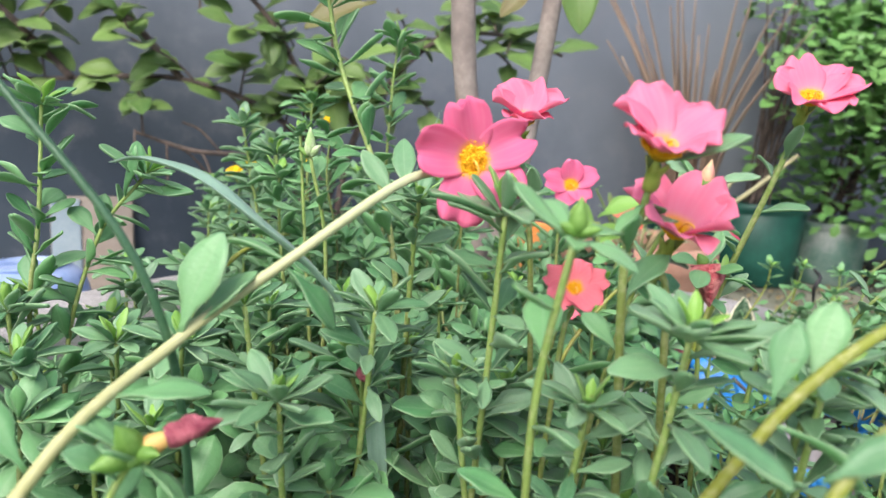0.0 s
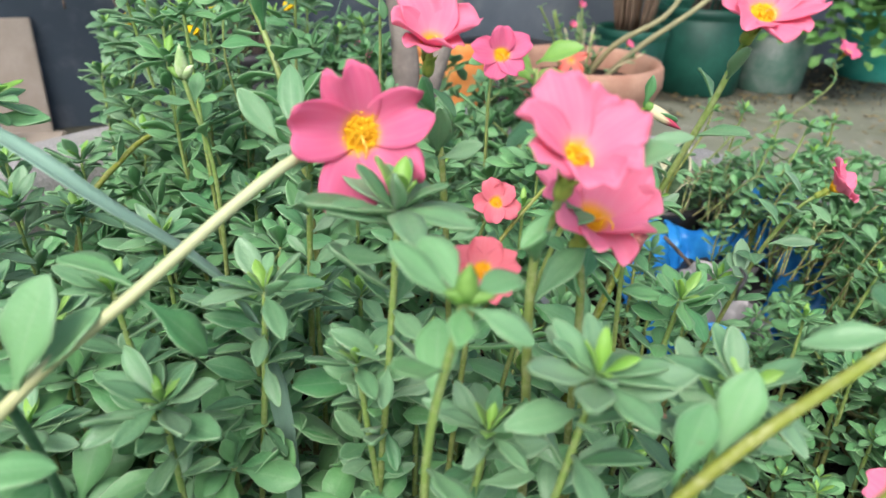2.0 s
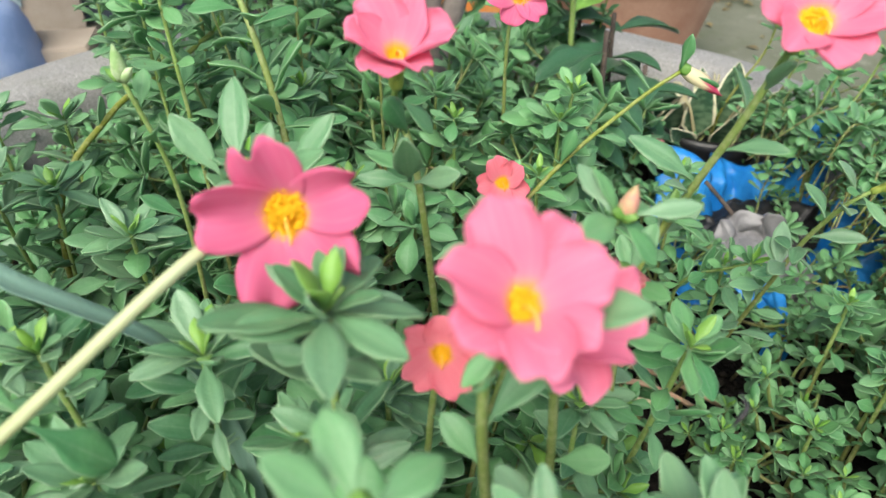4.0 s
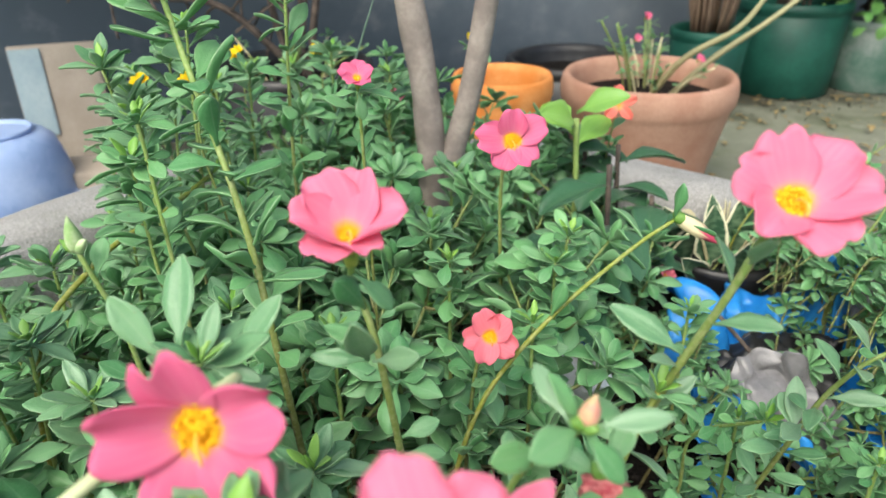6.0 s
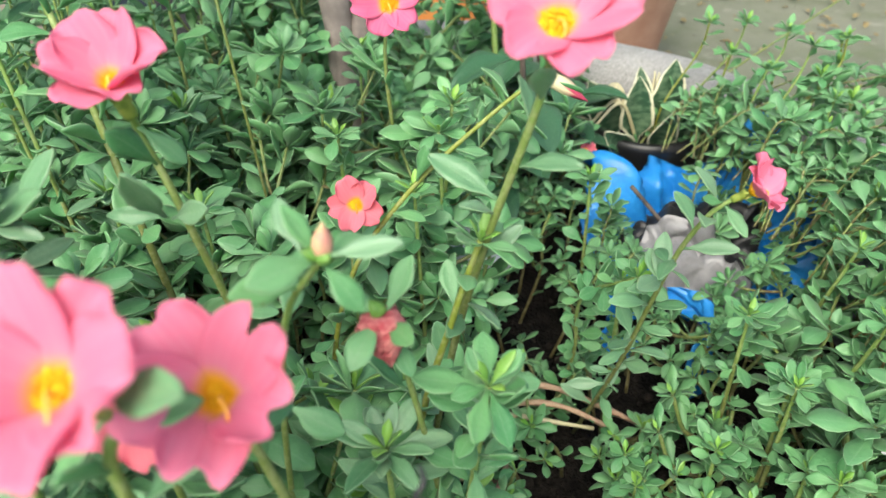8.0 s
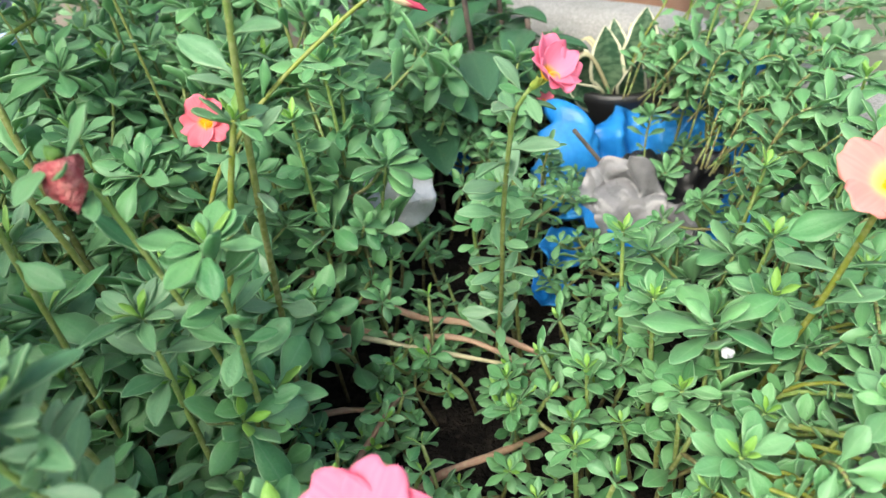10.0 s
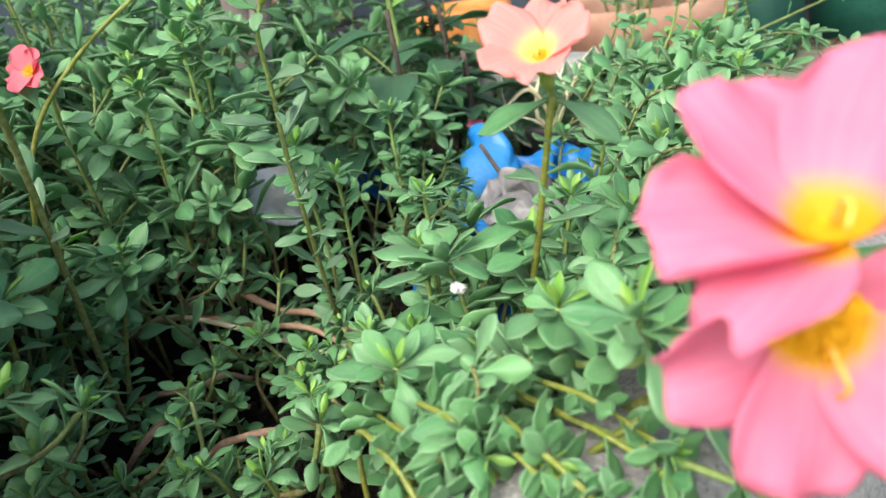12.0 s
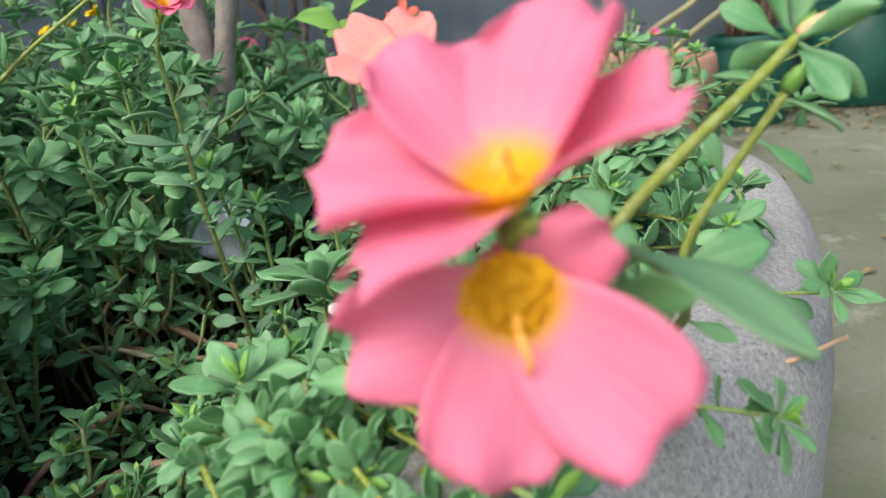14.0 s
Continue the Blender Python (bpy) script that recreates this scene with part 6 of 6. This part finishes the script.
tree()
glossy = leaf_mesh("glossy_leaf", m_glossy_leaf, 0.5, 0.35, 0.35, 0.5, 11, 7, 0.012, 0.2, 0.7)
for k, (x, y, z, count, size) in enumerate(((0.072, 0.40, 0.235, 8, 0.058), (0.10, 0.43, 0.27, 5, 0.054), (0.118, 0.492, 0.262, 10, 0.050), (0.138, 0.462, 0.235, 8, 0.046), (0.100, 0.530, 0.272, 8, 0.046))):
    r = random.Random(500 + k)
    ob = thing("glossy_plant", None, pose(x, y, 0.115), "broad glossy dark green leaves on a short stem", "plant", "broad-leaved seedlings in the bed")
    h = z - 0.115
    part("stem", tube("stem", smooth_line([(0, 0, -0.01), (0.003, 0, h * 0.5), (0, 0, h)], 5), [0.0018] * 11, m_twig, 8), ob)
    for q in range(count):
        w = q * 2.4 + r.uniform(-0.3, 0.3)
        part("leaf", glossy, ob, frame_of((0, 0, h * (0.55 + 0.45 * q / count)), (math.cos(w), math.sin(w), r.uniform(-0.15, 0.5)), UP, size * r.uniform(0.8, 1.15)))
bright = leaf_mesh("bright_leaf", m_young, 0.5, 0.3, 0.4, 0.5, 11, 7, 0.012, 0.2, 0.7)
ob = thing("seedling", None, pose(0.085, 0.48, 0.115), "bright green young broad-leaved seedling", "plant")
part("stem", tube("stem", smooth_line([(0, 0, -0.01), (0.003, 0, 0.1), (0, 0, 0.17)], 5), [0.002] * 11, m_stem, 8), ob)
for q in range(4):
    part("leaf", bright, ob, frame_of((0, 0, 0.15 + 0.008 * q), (math.cos(q * 1.7 + 0.6), math.sin(q * 1.7 + 0.6), 0.6), (0, -0.7, 0.8), 0.040))


# ---------------------------------------------------------------- pots and things along the wall
def pot(name, place, radius, height, material, label, rim=0.018, foot=0.68, fill=0.82, category="pot", roll=1.0, wobble=0.0):
    """A round planter with a rolled rim; its soil is a part."""
    r = radius
    profile = [(r * foot * 0.96, 0.0), (r * foot, 0.004), (r * (foot + 0.3 * (1 - foot)), height * 0.35), (r * (foot + 0.82 * (1 - foot)), height - rim * 2.0), (r * 0.955, height - rim * 1.9), (r * 0.995, height - rim * 1.5), (r, height - rim * 0.8), (r * 0.985, height - rim * 0.25), (r * 0.95, height), (r * 0.90, height - rim * 0.1), (r * 0.865, height - rim * 0.6), (r * 0.85, height - rim * 1.4), (r * 0.8, height * 0.5), (r * 0.2, height * 0.4)]
    ob = thing(name, lathe(name, profile, material, 48, wobble), pose(*place), label, category)
    disc = [(r * 0.86, height * fill), (r * 0.5, height * fill + 0.004), (r * 0.02, height * fill + 0.006)]
    part("soil", lathe("pot_soil", list(reversed(disc)), m_soil, 24), ob)
    return ob


def potted_sprigs(ob, count, low, high, spread, seed, size=0.014, radius=0.0014):
    rng = random.Random(seed)
    bits = []
    for _ in range(count):
        w, d = rng.uniform(0, 6.28), spread * math.sqrt(rng.random())
        x, y = d * math.cos(w), d * math.sin(w)
        lean = rng.uniform(0.3, 1.3)
        h = rng.uniform(0.05, high)
        line = smooth_line([(x * 0.5, y * 0.5, low), (x * 0.8, y * 0.8, low + h * 0.55), (x * (1 + 0.3 * lean), y * (1 + 0.3 * lean), low + h)], 5)
        part("sprig", tube("sprig", line, [radius] * len(line), m_straw if rng.random() < 0.3 else m_stem, 6), ob)
        for _ in range(9):
            q = rng.choice(line[3:])
            bits.append((rng.choice(LEAF_LOW), frame_of(q, (rng.gauss(0, 1), rng.gauss(0, 1), rng.uniform(-0.2, 1)), UP, size * rng.uniform(0.7, 1.2))))
    part("foliage", joined("pot_foliage", bits, m_leaf_joined), ob)


clay = pot("terracotta_pot", (0.265, 1.005, 0.0), 0.122, 0.192, m_terracotta, "terracotta planter with a thick rolled rim on the floor", 0.022, 0.70)
potted_sprigs(clay, 14, 0.155, 0.12, 0.085, 3)
for k, pts in enumerate(([(0.02, -0.02, 0.155), (0.08, -0.01, 0.21), (0.16, 0.0, 0.265), (0.24, 0.01, 0.33)], [(-0.01, -0.03, 0.155), (0.03, -0.05, 0.22), (0.09, -0.06, 0.26), (0.12, -0.06, 0.30)])):
    line = smooth_line(pts, 6)
    part("sprig", tube("sprig", line, [0.0050 - 0.0020 * i / len(line) for i in range(len(line))], m_cane, 8), clay)
for k, (x, y, z) in enumerate(((-0.02, -0.03, 0.27), (-0.035, -0.05, 0.245), (0.04, -0.08, 0.225))):
    flower(clay, Vector((x, y, z)), (0.3, -0.6, 0.7), 0.018, m_rose, (60, 25), 10, 600 + k)

tub = pot("black_tub", (-0.245, 1.03, 0.0), 0.118, 0.205, m_black, "black plastic pot holding a twiggy shrub", 0.012, 0.8)
potted_sprigs(tub, 16, 0.17, 0.07, 0.09, 5)


def shrub(ob):
    """The twiggy shrub's limbs, twigs and leaves, over its pot."""
    rng = random.Random(21)
    leaf = leaf_mesh("shrub_leaf", m_shrub_leaf, 0.62, 0.2, 0.25, 0.42, 9, 5, 0.012, 0.2, 0.75)
    bits = []
    limbs = (
        [(0.02, 0, 0.16), (0.01, -0.01, 0.26), (-0.06, -0.03, 0.36), (-0.2, -0.04, 0.41), (-0.36, -0.05, 0.405), (-0.5, -0.04, 0.40)],
        [(0.01, 0.01, 0.16), (-0.02, 0, 0.28), (-0.03, 0.0, 0.42), (-0.12, 0.0, 0.55), (-0.28, 0.0, 0.60), (-0.45, 0.02, 0.58)],
        [(0.0, 0.0, 0.16), (0.03, 0, 0.32), (0.02, 0.01, 0.48), (-0.02, 0.02, 0.66), (-0.05, 0.02, 0.85)],
        [(0.02, 0.0, 0.16), (0.06, 0, 0.34), (0.16, 0.01, 0.47), (0.26, 0.02, 0.50), (0.38, 0.02, 0.47)],
        [(0.0, 0.0, 0.2), (-0.08, -0.04, 0.29), (-0.18, -0.06, 0.305), (-0.26, -0.07, 0.33)],
        [(-0.2, -0.04, 0.41), (-0.28, -0.05, 0.50), (-0.38, -0.05, 0.53), (-0.55, -0.04, 0.50)],
        [(-0.36, -0.05, 0.405), (-0.42, -0.06, 0.47), (-0.52, -0.06, 0.56), (-0.62, -0.05, 0.60)],
    )
    for pts in limbs:
        line = smooth_line(pts, 7)
        n = len(line)
        part("limb", tube("limb", line, [0.0058 - 0.0036 * i / n for i in range(n)], m_twig, 8), ob)
        for i in range(4, n):
            if rng.random() < 0.35:
                way = Vector((rng.gauss(0, 1), rng.gauss(0, 0.6), rng.gauss(0.1, 0.8))).normalized()
                side = [line[i], line[i] + way * 0.04 + UP * 0.01, line[i] + way * rng.uniform(0.06, 0.11)]
                tw = smooth_line(side, 4)
                part("twig", tube("twig", tw, [0.0018] * len(tw), m_twig, 5), ob)
                spots = tw[2:]
            else:
                spots = [line[i]]
            for p in spots:
                if rng.random() < 0.8 and p.z > 0.36:
                    w = (rng.gauss(0, 1), rng.gauss(-0.3, 0.7), rng.uniform(-0.7, 0.5))
                    bits.append((leaf, frame_of(p, w, (0, -0.6, 0.8), rng.uniform(0.045, 0.078))))
    part("foliage", joined("shrub_foliage", bits, m_shrub_leaf), ob)


shrub(tub)

pot("orange_bowl", (0.052, 0.86, 0.0), 0.062, 0.226, m_orange, "small orange clay pot with a pale worn rim", 0.016, 0.75)
thing("blue_bag", crumpled("blue_bag", (0.16, 0.10), m_blue, 73, 0.3), pose(0.04, 0.79, 0.045, 30, 0, 10), "crumpled blue plastic bag on the floor before the pot", "bag")
pot("black_tub", (0.19, 1.24, 0.0), 0.115, 0.165, m_black, "low black plastic tub behind the terracotta pot", 0.01, 0.85)

bin1 = pot("green_bucket", (0.495, 1.47, 0.0), 0.078, 0.17, m_green_plastic, "dark green plastic planter bucket with dry reeds", 0.012, 0.84)


def reeds(ob, count, height, seed):
    rng = random.Random(seed)
    for _ in range(count):
        w = rng.uniform(0, 6.28)
        lean = rng.uniform(0.03, 0.55)
        h = height * rng.uniform(0.6, 1.1)
        a = Vector((math.cos(w), math.sin(w) * 0.5, 0))
        line = smooth_line([a * 0.03 + UP * 0.16, a * (0.03 + 0.3 * lean * h) + UP * (0.16 + h * 0.5), a * (0.03 + lean * h) + UP * (0.16 + h)], 5)
        part("reed", tube("reed", line, [0.0150 * (1 - 0.85 * i / len(line)) for i in range(len(line))], m_dry_reed, 6, 0.25), ob)


m_dry_reed = stem_material("dry_reed", (0.085, 0.045, 0.034), (0.24, 0.165, 0.125))
reeds(bin1, 36, 0.50, 8)
bin2 = pot("green_bucket", (0.725, 1.64, 0.0), 0.120, 0.200, m_green_plastic, "tall dark green plastic planter bucket by the wall", 0.014, 0.86)
m_mottled = plain("mottled_white_green", (0.06, 0.15, 0.11), (0.30, 0.33, 0.31), 9, 160, 0.5)
bin3 = pot("mottled_bucket", (0.925, 1.66, 0.0), 0.092, 0.155, m_mottled, "white plastic bucket with green algae stains", 0.012, 0.88)
pot("teal_bucket", (1.30, 1.80, 0.0), 0.105, 0.17, m_teal_plastic, "teal plastic bucket standing by the bush", 0.012, 0.86)


def bush(ob, centre, spread, count, seed, leaf_size):
    """A leafy crown of many small leaves on stems that rise from the pot."""
    rng = random.Random(seed)
    leaf = leaf_mesh("bush_leaf", m_bush_leaf, 0.62, 0.25, 0.25, 0.45, 7, 5, 0.012, 0.2, 0.7)
    bits = []
    for k in range(16):
        end = Vector(centre) + Vector((rng.gauss(0, 0.6) * spread[0], rng.gauss(0, 0.6) * spread[1], rng.uniform(-0.6, 1.0) * spread[2]))
        line = smooth_line([(rng.uniform(-0.04, 0.04), rng.uniform(-0.04, 0.04), 0.17), (end.x * 0.4, end.y * 0.4, 0.17 + (end.z - 0.17) * 0.6), tuple(end)], 6)
        part("twig", tube("twig", line, [0.0034 - 0.002 * i / len(line) for i in range(len(line))], m_twig, 6), ob)
        for _ in range(count // 16):
            p = end + Vector((rng.gauss(0, 0.28) * spread[0], rng.gauss(0, 0.28) * spread[1], rng.gauss(0, 0.28) * spread[2]))
            bits.append((leaf, frame_of(p, (rng.gauss(0, 1), rng.gauss(-0.3, 0.8), rng.uniform(-0.7, 0.4)), (0, -0.5, 0.9), leaf_size * rng.uniform(0.6, 1.25))))
    part("foliage", joined("bush_foliage", bits, m_bush_leaf), ob)


bush(bin3, (0.03, -0.10, 0.40), (0.25, 0.16, 0.24), 3600, 31, 0.042)
bush(bin2, (0.12, -0.02, 0.60), (0.12, 0.10, 0.22), 200, 33, 0.034)

# left side: boards and blue bucket
m_board_blue = plain("faded_blue_paint", (0.22, 0.31, 0.36), (0.34, 0.42, 0.45), 10, 200, 0.7)
ob = thing("leaning_board", box("leaning_board", (0.142, 0.012, 0.200), m_card, 0.002), pose(-0.708, 1.216, 0.099, -4, 0, 18), "brown fibre board leaning upright with a faded blue panel", "board")
part("panel", box("panel", (0.050, 0.004, 0.15), m_board_blue, 0.001), ob, pose(-0.044, -0.0085, 0.02), "faded grey-blue painted strip")
basin = thing("blue_basin", lathe("blue_basin", [(0.100, 0.002), (0.107, 0.010), (0.103, 0.04), (0.095, 0.085), (0.088, 0.108), (0.076, 0.121), (0.055, 0.127), (0.02, 0.129), (0.001, 0.129)], m_blue_pale, 44, 0.01), pose(-0.708, 1.005, 0.0) @ Matrix.Diagonal((0.92, 0.92, 0.86, 1)), "pale blue plastic basin upside down on the floor", "basin")
part("rim", lathe("rim", [(0.104, 0.0), (0.117, 0.0), (0.119, 0.004), (0.117, 0.008), (0.106, 0.0105), (0.104, 0.0)], m_blue_pale, 44, 0.01), basin)
part("foot_ring", lathe("foot_ring", [(0.058, 0.126), (0.061, 0.133), (0.057, 0.134), (0.054, 0.127)], m_blue_pale, 40), basin)
thing("card_box", box("card_box", (0.13, 0.10, 0.032), m_card, 0.003), pose(-0.625, 1.075, 0.0165, 0, 0, 12), "flattened brown cardboard box on the floor", "box")

# dry leaves and moss on the floor
rng = random.Random(61)
dry = leaf_mesh("litter_leaf", m_litter, 0.5, 0.3, 0.4, 0.5, 6, 3, 0.03)
bits = []
for _ in range(700):
    x, y = rng.uniform(0.35, 1.5), rng.gauss(1.60, 0.16)
    if rng.random() < 0.3:
        x, y = rng.uniform(0.3, 1.4), rng.uniform(0.6, 1.5)
    bits.append((dry, frame_of((x, y, 0.006), (rng.gauss(0, 1), rng.gauss(0, 1), rng.uniform(0, 0.3)), UP, rng.uniform(0.006, 0.022))))
thing("leaf_litter", joined("leaf_litter", bits, m_litter), None, "small dry leaves scattered over the concrete floor", "litter", kind="stuff")
pebble = ellipsoid("pebble", 1.0, 0.5, m_kerb, 0.1, 4)
bits = [(pebble, Matrix.Translation((BED.x + 0.29 * rng.uniform(-0.5, 1) * 0.7, BED.y + 0.29 * rng.uniform(-1, 1) * 0.7, SOIL + 0.001)) @ Euler((rng.uniform(0, 6), rng.uniform(0, 6), 0)).to_matrix().to_4x4() @ Matrix.Diagonal((s, s, s, 1))) for s in [rng.uniform(0.002, 0.007) for _ in range(500)]]
bits += [(pebble, Matrix.Translation((rng.uniform(0.35, 1.3), rng.gauss(1.66, 0.12), 0.001)) @ Euler((rng.uniform(0, 6), rng.uniform(0, 6), 0)).to_matrix().to_4x4() @ Matrix.Diagonal((s, s, s * 0.6, 1))) for s in [rng.uniform(0.002, 0.006) for _ in range(900)]]
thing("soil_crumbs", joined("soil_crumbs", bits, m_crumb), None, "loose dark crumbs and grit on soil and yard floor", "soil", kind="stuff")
